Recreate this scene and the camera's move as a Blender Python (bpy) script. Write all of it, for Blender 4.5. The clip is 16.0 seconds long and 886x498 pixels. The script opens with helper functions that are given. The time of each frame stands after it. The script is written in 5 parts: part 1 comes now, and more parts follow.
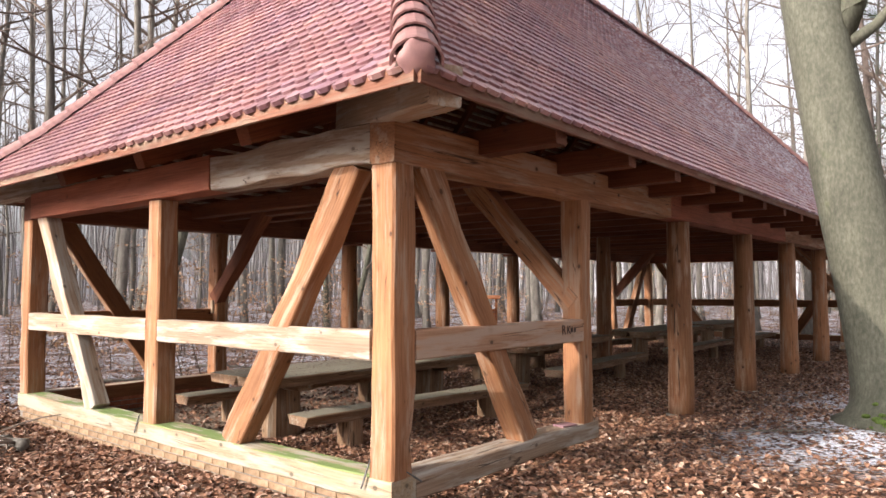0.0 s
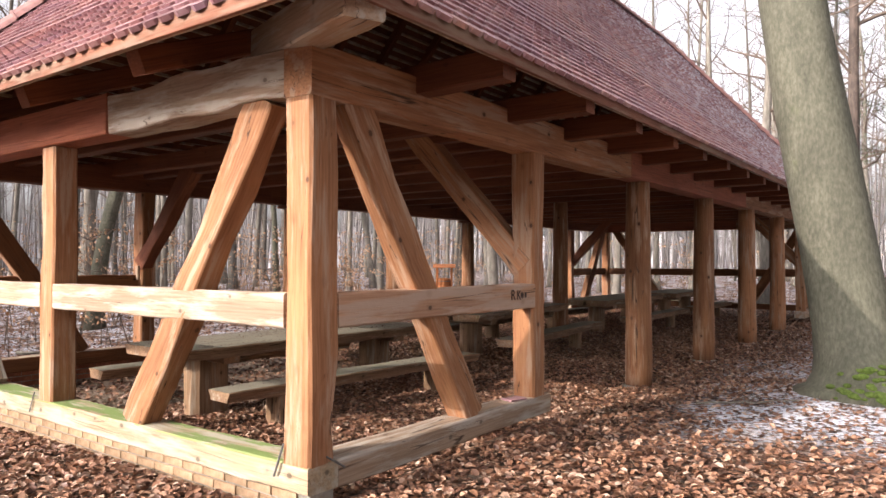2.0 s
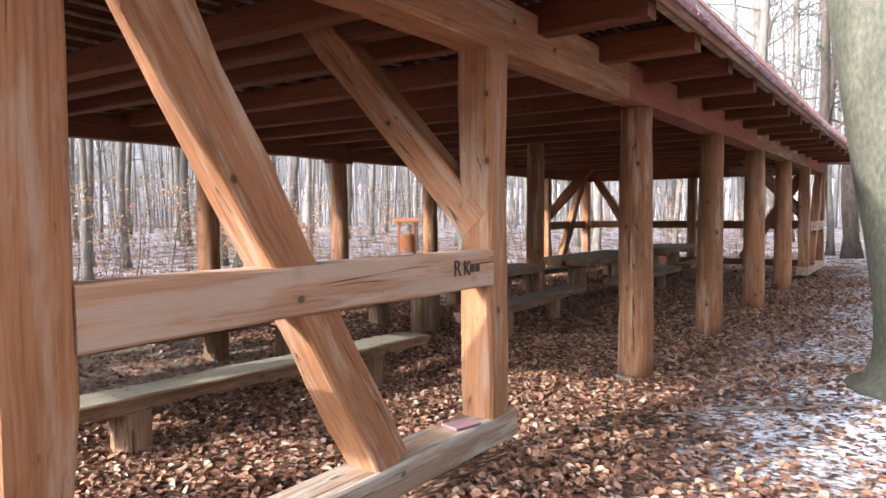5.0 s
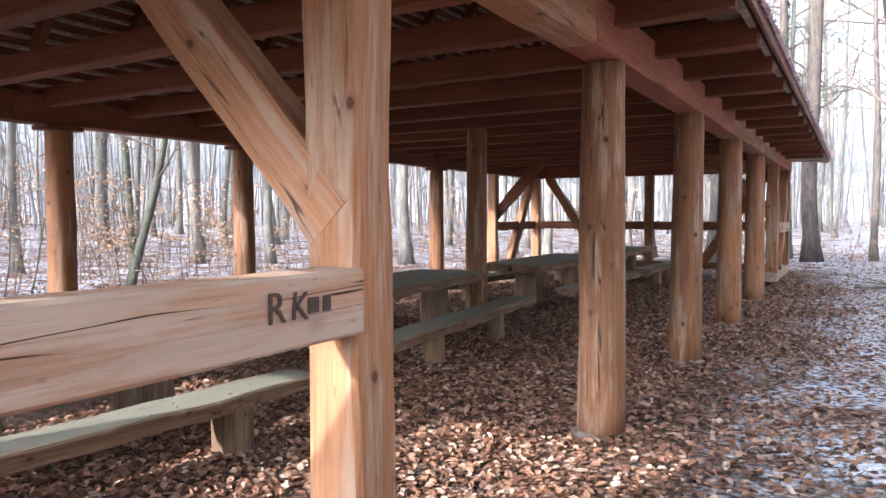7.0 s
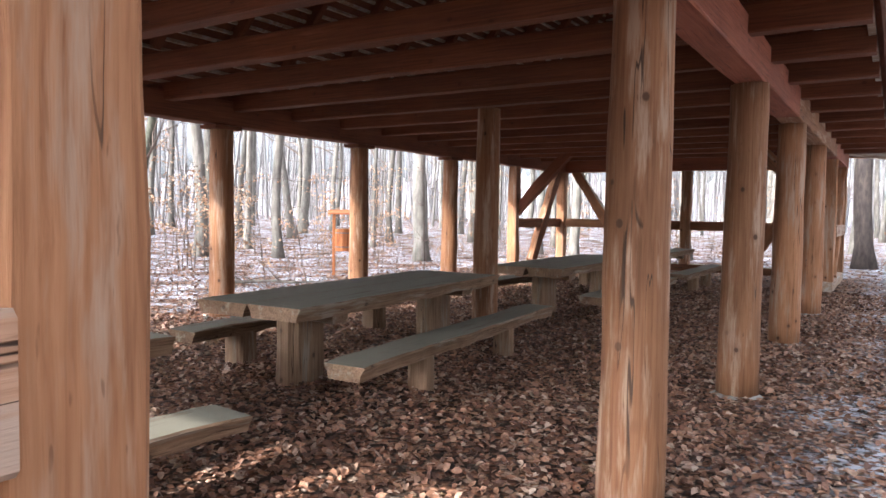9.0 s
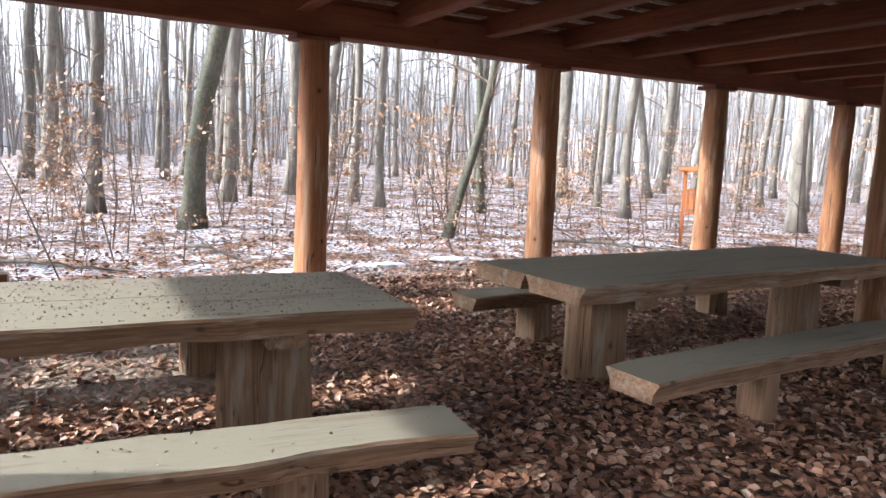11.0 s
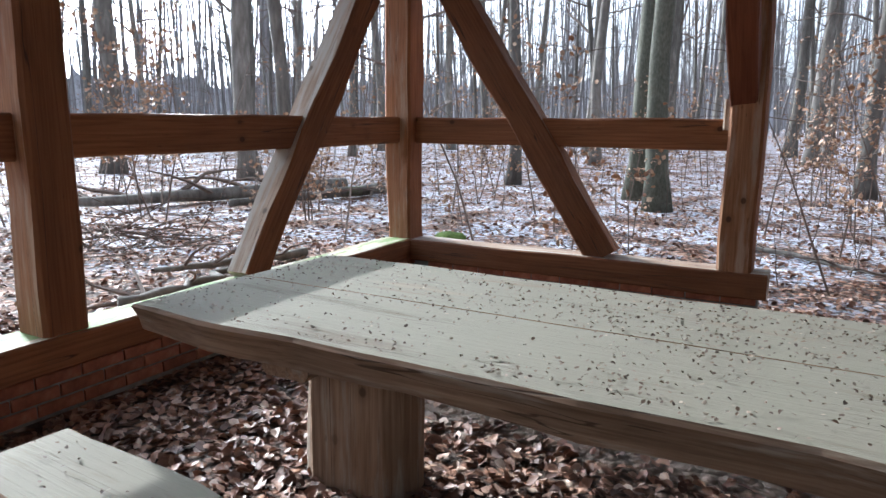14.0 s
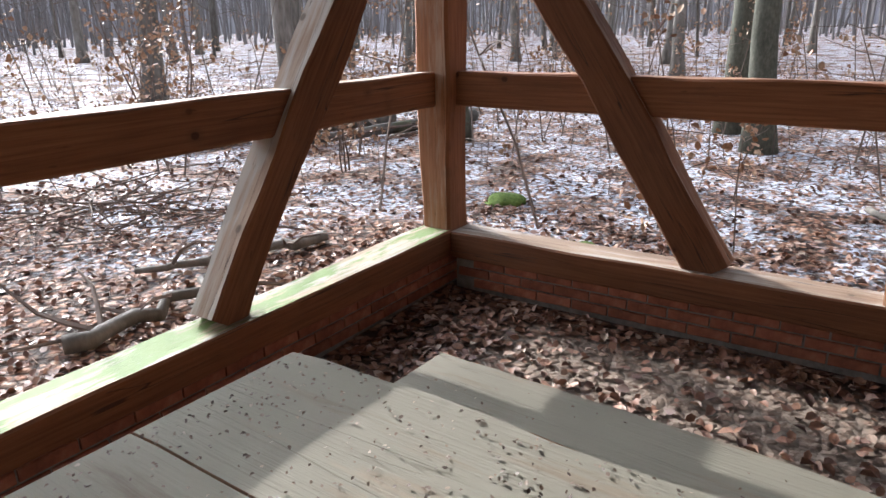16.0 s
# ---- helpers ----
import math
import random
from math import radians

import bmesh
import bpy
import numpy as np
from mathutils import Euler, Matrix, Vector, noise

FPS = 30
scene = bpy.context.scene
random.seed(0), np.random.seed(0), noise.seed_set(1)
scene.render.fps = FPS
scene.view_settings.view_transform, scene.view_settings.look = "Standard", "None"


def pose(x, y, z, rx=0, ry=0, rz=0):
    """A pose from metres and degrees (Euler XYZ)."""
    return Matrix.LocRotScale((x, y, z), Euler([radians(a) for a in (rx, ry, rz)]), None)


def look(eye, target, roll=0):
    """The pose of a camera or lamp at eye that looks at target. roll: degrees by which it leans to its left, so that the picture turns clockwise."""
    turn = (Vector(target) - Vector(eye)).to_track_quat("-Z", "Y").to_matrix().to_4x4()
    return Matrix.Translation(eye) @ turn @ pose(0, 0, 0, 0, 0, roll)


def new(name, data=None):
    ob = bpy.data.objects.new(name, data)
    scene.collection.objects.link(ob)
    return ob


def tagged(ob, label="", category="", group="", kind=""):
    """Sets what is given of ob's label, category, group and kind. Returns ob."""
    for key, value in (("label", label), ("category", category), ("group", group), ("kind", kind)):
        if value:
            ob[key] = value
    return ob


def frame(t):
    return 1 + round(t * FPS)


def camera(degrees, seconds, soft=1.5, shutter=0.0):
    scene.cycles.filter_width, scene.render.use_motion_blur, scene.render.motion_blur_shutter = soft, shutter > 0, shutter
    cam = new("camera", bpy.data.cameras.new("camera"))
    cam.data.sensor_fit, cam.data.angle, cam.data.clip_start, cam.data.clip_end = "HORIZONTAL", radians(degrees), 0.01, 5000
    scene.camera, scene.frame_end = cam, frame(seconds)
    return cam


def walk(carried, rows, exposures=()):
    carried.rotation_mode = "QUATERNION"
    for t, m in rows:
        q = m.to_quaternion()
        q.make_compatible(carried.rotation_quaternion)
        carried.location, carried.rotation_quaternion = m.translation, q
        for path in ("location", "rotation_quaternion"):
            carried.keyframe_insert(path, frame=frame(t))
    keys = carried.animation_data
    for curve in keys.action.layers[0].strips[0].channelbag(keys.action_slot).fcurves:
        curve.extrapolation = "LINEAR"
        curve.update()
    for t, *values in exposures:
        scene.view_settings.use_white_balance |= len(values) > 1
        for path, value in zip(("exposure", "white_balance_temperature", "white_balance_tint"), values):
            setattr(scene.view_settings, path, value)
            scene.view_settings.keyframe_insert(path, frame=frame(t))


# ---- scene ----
cam = camera(64.7, 16.0)
PATH = [
    (0, (3.615, -3.797, 1.859), (2.344, -2.257, 1.977), 0.0),
    (0.5, (3.613, -3.76, 1.838), (2.347, -2.213, 1.933), 0.28),
    (1, (3.602, -3.584, 1.809), (2.364, -2.014, 1.883), 0.47),
    (1.5, (3.525, -3.363, 1.777), (2.326, -1.762, 1.837), 0.15),
    (2, (3.307, -3.075, 1.76), (2.122, -1.463, 1.797), 0.13),
    (2.5, (3.119, -2.71, 1.75), (1.977, -1.067, 1.755), -0.18),
    (3, (2.988, -2.301, 1.763), (1.866, -0.645, 1.745), -0.1),
    (3.2, (2.91, -2.126, 1.771), (1.779, -0.475, 1.729), -0.0),
    (5.3, (2.132, -0.659, 1.77), (1.001, 0.988, 1.672), -0.4),
    (5.5, (2.036, -0.453, 1.741), (0.931, 1.212, 1.649), -0.4),
    (6, (1.812, 0.02, 1.775), (0.759, 1.718, 1.68), -0.6),
    (6.5, (1.565, 0.477, 1.755), (0.526, 2.183, 1.657), -0.6),
    (7, (1.471, 0.992, 1.73), (0.455, 2.712, 1.634), -0.1),
    (7.5, (1.414, 1.457, 1.741), (0.383, 3.168, 1.641), 0.0),
    (8, (1.308, 1.853, 1.771), (0.25, 3.547, 1.667), 0.4),
    (8.2, (1.271, 1.994, 1.76), (0.214, 3.689, 1.657), 0.7),
    (10.3, (0.557, 3.388, 1.613), (-0.844, 4.803, 1.435), 2.1),
    (10.5, (0.571, 3.58, 1.624), (-0.94, 4.876, 1.43), 1.8),
    (11, (0.27, 3.77, 1.625), (-1.478, 4.707, 1.37), 2.5),
    (11.5, (-0.092, 3.853, 1.584), (-2.006, 4.343, 1.271), 2.6),
    (12, (-0.291, 3.843, 1.586), (-2.257, 3.889, 1.219), 2.0),
    (12.5, (-0.535, 3.909, 1.596), (-2.464, 3.554, 1.204), 1.3),
    (13, (-0.756, 3.824, 1.581), (-2.613, 3.192, 1.187), 0.3),
    (13.5, (-1.073, 3.662, 1.577), (-2.852, 2.836, 1.185), 0.3),
    (14, (-1.481, 3.553, 1.529), (-3.209, 2.613, 1.166), 0.4),
    (14.5, (-1.892, 3.365, 1.51), (-3.581, 2.361, 1.138), 0.3),
    (15, (-2.257, 3.206, 1.518), (-3.908, 2.165, 1.079), -0.2),
    (15.5, (-2.604, 3.061, 1.534), (-4.19, 1.985, 0.964), -0.6),
    (16, (-2.91, 2.9, 1.877), (-4.484, 1.833, 1.257), -1.0),
]
walk(cam, [(t, look(eye, target, roll)) for t, eye, target, roll in PATH],
     [(0, 1.0, 6500, 15), (3, 1.25, 6700, 18), (6.5, 2.05, 5500, 10), (10.5, 2.2, 5900, 11), (12.5, 1.8, 5250, 6), (15, 1.42, 5400, 8), (16, 1.4, 5700, 11)])

# ---- world, sun ----
SUN_AZ, SUN_EL = radians(20.0), radians(23.6)   # the sun stands over -y, turned towards -x
to_sun = Vector((-math.sin(SUN_AZ) * math.cos(SUN_EL), -math.cos(SUN_AZ) * math.cos(SUN_EL), math.sin(SUN_EL)))
world = bpy.data.worlds.new("winter_sky")
scene.world = world
world.use_nodes = True
wn = world.node_tree.nodes
sky = wn.new("ShaderNodeTexSky")
sky.sky_type = "NISHITA"
sky.sun_disc = False
sky.sun_elevation = SUN_EL
sky.sun_rotation = math.atan2(to_sun.x, to_sun.y)
sky.air_density, sky.dust_density, sky.ozone_density = 0.8, 6.0, 1.0
haze = wn.new("ShaderNodeHueSaturation")
haze.inputs["Saturation"].default_value, haze.inputs["Value"].default_value = 0.22, 1.45
world.node_tree.links.new(sky.outputs[0], haze.inputs["Color"])
world.node_tree.links.new(haze.outputs[0], wn["Background"].inputs[0])
wn["Background"].inputs[1].default_value = 0.15
sun = new("sun", bpy.data.lights.new("sun", "SUN"))
sun.data.energy, sun.data.angle, sun.data.color = 2.75, radians(0.6), (1.0, 0.91, 0.8)
sun.matrix_world = look(to_sun * 60, (0, 0, 0))


# ---- materials ----
def material(name):
    m = bpy.data.materials.new(name)
    m.use_nodes = True
    return m, m.node_tree.nodes, m.node_tree.links, m.node_tree.nodes["Principled BSDF"]


def ramp(nodes, stops):
    r = nodes.new("ShaderNodeValToRGB")
    e = r.color_ramp.elements
    while len(e) < len(stops):
        e.new(0.5)
    for k, (p, c) in enumerate(stops):
        e[k].position, e[k].color = p, (*c, 1) if len(c) == 3 else c
    return r


def coords(nodes, links, scale, kind="Object"):
    tc, mp = nodes.new("ShaderNodeTexCoord"), nodes.new("ShaderNodeMapping")
    mp.inputs["Scale"].default_value = scale
    links.new(tc.outputs[kind], mp.inputs[0])
    return mp.outputs[0]


def noise_tex(nodes, links, vec, scale, detail=4.0, rough=0.55, dist=0.0):
    n = nodes.new("ShaderNodeTexNoise")
    n.inputs["Scale"].default_value, n.inputs["Detail"].default_value = scale, detail
    n.inputs["Roughness"].default_value, n.inputs["Distortion"].default_value = rough, dist
    links.new(vec, n.inputs["Vector"])
    return n.outputs["Fac"]


def mix(nodes, links, fac, a, b, mode="MIX"):
    n = nodes.new("ShaderNodeMix")
    n.data_type, n.blend_type = "RGBA", mode
    for sock, v in ((n.inputs[0], fac), (n.inputs[6], a), (n.inputs[7], b)):
        if isinstance(v, (int, float)):
            sock.default_value = v
        elif isinstance(v, tuple):
            sock.default_value = (*v, 1)
        else:
            links.new(v, sock)
    return n.outputs[2]


def arith(nodes, links, op, a, b=0.0, c=0.0):
    n = nodes.new("ShaderNodeMath")
    n.operation = op
    for sock, v in zip(n.inputs, (a, b, c)):
        if isinstance(v, (int, float)):
            sock.default_value = v
        else:
            links.new(v, sock)
    return n.outputs[0]


def step_range(nodes, links, v, lo, hi):
    n = nodes.new("ShaderNodeMapRange")
    n.interpolation_type = "SMOOTHSTEP"
    links.new(v, n.inputs[0])
    n.inputs[1].default_value, n.inputs[2].default_value = lo, hi
    return n.outputs[0]


def bump(nodes, links, bsdf, height, strength, distance):
    b = nodes.new("ShaderNodeBump")
    b.inputs["Strength"].default_value, b.inputs["Distance"].default_value = strength, distance
    links.new(height, b.inputs["Height"])
    links.new(b.outputs[0], bsdf.inputs["Normal"])


def wood(name, dark, mid, light, rough=0.75, cracks=0.6, knots=0.7, grey=None, grey_amount=0.0, moss=0.0, streaks=0.3):
    """Timber with the grain along the local x axis, shrinkage cracks, knots, weather-grey and moss patches."""
    m, N, L, P = material(name)
    rnd = N.new("ShaderNodeObjectInfo").outputs["Random"]
    tc, mp = N.new("ShaderNodeTexCoord"), N.new("ShaderNodeMapping")
    L.new(tc.outputs["Object"], mp.inputs[0])
    shift = N.new("ShaderNodeCombineXYZ")
    for k in range(3):
        L.new(arith(N, L, "MULTIPLY", rnd, (37.0, 11.0, 23.0)[k]), shift.inputs[k])
    L.new(shift.outputs[0], mp.inputs["Location"])
    base = mp.outputs[0]

    def scaled(s):
        q = N.new("ShaderNodeVectorMath")
        q.operation = "MULTIPLY"
        q.inputs[1].default_value = s
        L.new(base, q.inputs[0])
        return q.outputs[0]
    grain = noise_tex(N, L, scaled((1.2, 38, 38)), 1.6, 5, 0.6, 0.6)
    broad = noise_tex(N, L, scaled((0.7, 3.0, 3.0)), 1.3, 3, 0.5)
    col = ramp(N, ((0.25, dark), (0.5, mid), (0.78, light)))
    L.new(grain, col.inputs[0])
    tone = ramp(N, ((0.25, (0.66, 0.62, 0.6)), (0.75, (1.12, 1.08, 1.04))))
    L.new(broad, tone.inputs[0])
    c = mix(N, L, 1.0, col.outputs[0], tone.outputs[0], "MULTIPLY")
    ring = N.new("ShaderNodeTexWave")
    ring.wave_type, ring.bands_direction = "BANDS", "Z"
    ring.inputs["Scale"].default_value, ring.inputs["Distortion"].default_value = 7.0, 7.0
    ring.inputs["Detail"].default_value, ring.inputs["Detail Scale"].default_value = 2.0, 0.7
    L.new(scaled((0.28, 1.6, 1.6)), ring.inputs["Vector"])
    rings = ramp(N, ((0.0, (0.8, 0.77, 0.74)), (0.55, (1.0, 1.0, 1.0)), (1.0, (1.08, 1.07, 1.06))))
    L.new(ring.outputs["Fac"], rings.inputs[0])
    c = mix(N, L, 0.32, c, rings.outputs[0], "MULTIPLY")
    each = ramp(N, ((0.0, (0.78, 0.76, 0.74)), (0.5, (1.0, 0.98, 0.95)), (1.0, (1.14, 1.1, 1.08))))
    L.new(rnd, each.inputs[0])
    c = mix(N, L, 1.0, c, each.outputs[0], "MULTIPLY")
    if grey:
        g = step_range(N, L, noise_tex(N, L, scaled((1.0, 9.0, 9.0)), 1.1, 5, 0.65), 0.66 - grey_amount * 0.4, 0.82 - grey_amount * 0.4)
        c = mix(N, L, g, c, grey)
    crack = noise_tex(N, L, scaled((0.22, 6.5, 6.5)), 1.0, 3, 0.5, 0.35)
    line = arith(N, L, "ABSOLUTE", arith(N, L, "SUBTRACT", crack, 0.5))
    thin = arith(N, L, "SUBTRACT", 1.0, step_range(N, L, line, 0.0012, 0.0055))
    where = step_range(N, L, noise_tex(N, L, scaled((0.5, 3.2, 3.2)), 1.7, 1), 0.47, 0.53)
    split = arith(N, L, "MULTIPLY", arith(N, L, "MULTIPLY", thin, where), cracks)
    v = N.new("ShaderNodeTexVoronoi")
    v.inputs["Scale"].default_value = 1.0
    L.new(scaled((5.0, 6.5, 6.5)), v.inputs["Vector"])
    knot = arith(N, L, "SUBTRACT", 1.0, step_range(N, L, v.outputs["Distance"], 0.085, 0.15))
    sparse = N.new("ShaderNodeSeparateColor")
    L.new(v.outputs["Color"], sparse.inputs[0])
    some = step_range(N, L, sparse.outputs[0], 0.6, 0.66)
    halo = arith(N, L, "SUBTRACT", 1.0, step_range(N, L, v.outputs["Distance"], 0.12, 0.34))
    c = mix(N, L, arith(N, L, "MULTIPLY", arith(N, L, "MULTIPLY", halo, some), 0.4 * knots), c, tuple(0.75 * x for x in dark))
    knot = arith(N, L, "MULTIPLY", arith(N, L, "MULTIPLY", knot, some), knots)
    c = mix(N, L, knot, c, tuple(0.3 * x for x in dark))
    fleck = step_range(N, L, noise_tex(N, L, scaled((9, 42, 42)), 1.0, 2, 0.5), 0.70, 0.76)
    c = mix(N, L, arith(N, L, "MULTIPLY", fleck, 0.55 * knots), c, tuple(0.4 * x for x in dark))
    streak = step_range(N, L, noise_tex(N, L, scaled((0.5, 7.0, 7.0)), 1.6, 4, 0.6), 0.56, 0.74)
    c = mix(N, L, arith(N, L, "MULTIPLY", streak, streaks), c, tuple(0.8 * x for x in dark))
    c = mix(N, L, split, c, (0.045, 0.024, 0.014))
    if moss:
        mo = step_range(N, L, noise_tex(N, L, scaled((1.0, 5.0, 5.0)), 2.0, 5, 0.65), 0.66 - moss * 0.22, 0.76 - moss * 0.22)
        geo = N.new("ShaderNodeNewGeometry")
        sep = N.new("ShaderNodeSeparateXYZ")
        L.new(geo.outputs["Normal"], sep.inputs[0])
        c = mix(N, L, arith(N, L, "MULTIPLY", mo, step_range(N, L, sep.outputs[2], 0.2, 0.9)), c, (0.16, 0.225, 0.07))
    L.new(c, P.inputs["Base Color"])
    P.inputs["Roughness"].default_value = rough
    P.inputs["Specular IOR Level"].default_value = 0.3
    h = arith(N, L, "SUBTRACT", grain, arith(N, L, "MULTIPLY", split, 3.0))
    bump(N, L, P, h, 0.5, 0.008)
    return m


oak = wood("oak_timber", (0.215, 0.098, 0.045), (0.33, 0.165, 0.082), (0.405, 0.222, 0.12), grey=(0.37, 0.245, 0.165), grey_amount=0.42, cracks=0.9, knots=0.9)
oak_rail = wood("greyed_oak_rail", (0.29, 0.175, 0.108), (0.40, 0.255, 0.168), (0.46, 0.31, 0.215), grey=(0.42, 0.31, 0.235), grey_amount=0.6, cracks=1.0, knots=0.9)
oak_sunned = wood("bleached_oak", (0.27, 0.19, 0.13), (0.365, 0.275, 0.2), (0.43, 0.34, 0.26), grey=(0.40, 0.35, 0.29), grey_amount=0.55, cracks=0.8)
oak_mossy = wood("mossy_oak_sill", (0.22, 0.17, 0.11), (0.34, 0.28, 0.19), (0.42, 0.355, 0.255), grey=(0.36, 0.33, 0.26), grey_amount=0.6, moss=0.95)
oak_inner = wood("inner_face_oak", (0.15, 0.06, 0.024), (0.235, 0.1, 0.043), (0.29, 0.135, 0.062), cracks=0.8, knots=0.8)
stained = wood("red_stained_timber", (0.18, 0.056, 0.028), (0.28, 0.093, 0.05), (0.35, 0.135, 0.078), cracks=0.4, knots=0.4)
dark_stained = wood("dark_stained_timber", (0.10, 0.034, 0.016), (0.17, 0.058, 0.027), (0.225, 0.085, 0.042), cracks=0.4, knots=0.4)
fascia_wood = wood("fascia_stain", (0.13, 0.05, 0.03), (0.2, 0.083, 0.05), (0.25, 0.12, 0.078), cracks=0.3, knots=0.1, grey=(0.2, 0.13, 0.09), grey_amount=0.5)
weathered = wood("weathered_slab_top", (0.16, 0.142, 0.105), (0.205, 0.183, 0.137), (0.25, 0.226, 0.172), rough=0.88, cracks=0.2, knots=0.1, grey=(0.215, 0.2, 0.152), grey_amount=0.9, streaks=0.05)
slab_edge = wood("barky_slab_edge", (0.12, 0.075, 0.045), (0.25, 0.165, 0.105), (0.36, 0.26, 0.175), rough=0.9, cracks=0.8, knots=0.6, grey=(0.3, 0.25, 0.19), grey_amount=0.35)
stump = wood("stump_wood", (0.14, 0.085, 0.05), (0.24, 0.16, 0.1), (0.33, 0.235, 0.155), rough=0.88, cracks=0.9, grey=(0.27, 0.22, 0.165), grey_amount=0.35)


def tile_material():
    m, N, L, P = material("clay_tile")
    isl = N.new("ShaderNodeNewGeometry").outputs["Random Per Island"]
    rnd = N.new("ShaderNodeObjectInfo").outputs["Random"]
    r = arith(N, L, "FRACT", arith(N, L, "ADD", isl, rnd))
    c = ramp(N, ((0.0, (0.20, 0.108, 0.112)), (0.3, (0.275, 0.15, 0.15)), (0.6, (0.335, 0.19, 0.182)), (0.85, (0.275, 0.172, 0.19)), (1.0, (0.40, 0.255, 0.225))))
    L.new(r, c.inputs[0])
    vec = coords(N, L, (1, 1, 1), "Object")
    big = ramp(N, ((0.35, (0.8, 0.74, 0.86)), (0.65, (1.1, 1.0, 0.94))))
    L.new(noise_tex(N, L, vec, 0.8, 4, 0.6), big.inputs[0])
    col = mix(N, L, 1.0, c.outputs[0], big.outputs[0], "MULTIPLY")
    speck = step_range(N, L, noise_tex(N, L, vec, 26.0, 5, 0.7), 0.56, 0.72)
    col = mix(N, L, arith(N, L, "MULTIPLY", speck, 0.45), col, (0.36, 0.33, 0.3))
    sep = N.new("ShaderNodeSeparateXYZ")
    L.new(vec, sep.inputs[0])
    frost = arith(N, L, "MULTIPLY", step_range(N, L, sep.outputs[1], 3.0, 17.0), step_range(N, L, noise_tex(N, L, vec, 5.0, 6, 0.7), 0.45, 0.62))
    col = mix(N, L, arith(N, L, "MULTIPLY", frost, 0.9), col, (0.66, 0.69, 0.76))
    L.new(col, P.inputs["Base Color"])
    P.inputs["Roughness"].default_value = 0.42
    bump(N, L, P, noise_tex(N, L, vec, 45.0, 4), 0.25, 0.004)
    return m


def simple(name, stops, scale, rough=0.85, bump_d=0.01, kind="Object", stretch=(1, 1, 1), island=0.0, second=None):
    """A rough surface: a noise through colours, a larger tone noise, relief."""
    m, N, L, P = material(name)
    vec = coords(N, L, stretch, kind)
    a = noise_tex(N, L, vec, scale, 6, 0.62)
    c = ramp(N, stops)
    L.new(a, c.inputs[0])
    tone = ramp(N, ((0.3, (0.75, 0.75, 0.75)), (0.7, (1.15, 1.15, 1.15))))
    L.new(noise_tex(N, L, vec, scale * 0.13, 3), tone.inputs[0])
    col = mix(N, L, 1.0, c.outputs[0], tone.outputs[0], "MULTIPLY")
    if island:
        v = N.new("ShaderNodeHueSaturation")
        L.new(arith(N, L, "MULTIPLY_ADD", N.new("ShaderNodeObjectInfo").outputs["Random"], island, 1 - island / 2), v.inputs["Value"])
        L.new(col, v.inputs["Color"])
        col = v.outputs[0]
    if second:
        lo, hi, colour, sc = second
        col = mix(N, L, step_range(N, L, noise_tex(N, L, vec, sc, 5, 0.65), lo, hi), col, colour)
    L.new(col, P.inputs["Base Color"])
    P.inputs["Roughness"].default_value = rough
    P.inputs["Specular IOR Level"].default_value = 0.25
    bump(N, L, P, a, 0.5, bump_d)
    return m


tile = tile_material()
ridge_clay = simple("ridge_clay", ((0.3, (0.21, 0.11, 0.105)), (0.6, (0.31, 0.165, 0.15)), (0.8, (0.37, 0.29, 0.26))), 7.0, 0.55, 0.006)
brick_red = simple("brick_clay", ((0.3, (0.22, 0.075, 0.045)), (0.55, (0.34, 0.125, 0.07)), (0.8, (0.40, 0.2, 0.12))), 14.0, 0.9, 0.006, island=0.5)
# bricks on the front's outer face, paler and yellower than the others
brick_buff = simple("buff_outer_brick", ((0.3, (0.2, 0.13, 0.075)), (0.55, (0.31, 0.205, 0.125)), (0.8, (0.38, 0.28, 0.19))), 14.0, 0.9, 0.006, island=0.4)
mortar = simple("lime_mortar", ((0.3, (0.17, 0.15, 0.125)), (0.7, (0.3, 0.275, 0.235))), 22.0, 0.95, 0.008)
stone = simple("field_stone", ((0.3, (0.17, 0.16, 0.14)), (0.7, (0.33, 0.31, 0.28))), 9.0, 0.9, 0.02)
bark_beech = simple("beech_bark", ((0.3, (0.062, 0.064, 0.046)), (0.5, (0.095, 0.096, 0.07)), (0.75, (0.145, 0.142, 0.11))), 30.0, 0.85, 0.012, stretch=(1, 1, 0.45), second=(0.62, 0.78, (0.10, 0.135, 0.045), 1.1))
bark_grey = simple("grey_bark", ((0.3, (0.10, 0.09, 0.075)), (0.55, (0.175, 0.16, 0.138)), (0.8, (0.28, 0.262, 0.23))), 9.0, 0.9, 0.02, stretch=(1, 1, 0.25), island=0.6, second=(0.60, 0.74, (0.115, 0.13, 0.06), 0.8))
bark_pine = simple("pine_bark", ((0.3, (0.06, 0.048, 0.042)), (0.55, (0.11, 0.086, 0.074)), (0.8, (0.165, 0.125, 0.1))), 11.0, 0.95, 0.03, stretch=(1, 1, 0.3), island=0.4)
# distance haze is painted into this paler, greyer bark
bark_far_hazed = simple("hazed_far_bark", ((0.3, (0.145, 0.135, 0.13)), (0.7, (0.27, 0.255, 0.25))), 3.0, 0.95, 0.02, stretch=(1, 1, 0.2))
twig_mat = simple("twig_bark", ((0.3, (0.10, 0.075, 0.06)), (0.7, (0.20, 0.155, 0.125))), 8.0, 0.9, 0.004)
needle_mat = simple("pine_needles", ((0.3, (0.035, 0.06, 0.025)), (0.7, (0.08, 0.12, 0.05))), 12.0, 0.7, 0.004)
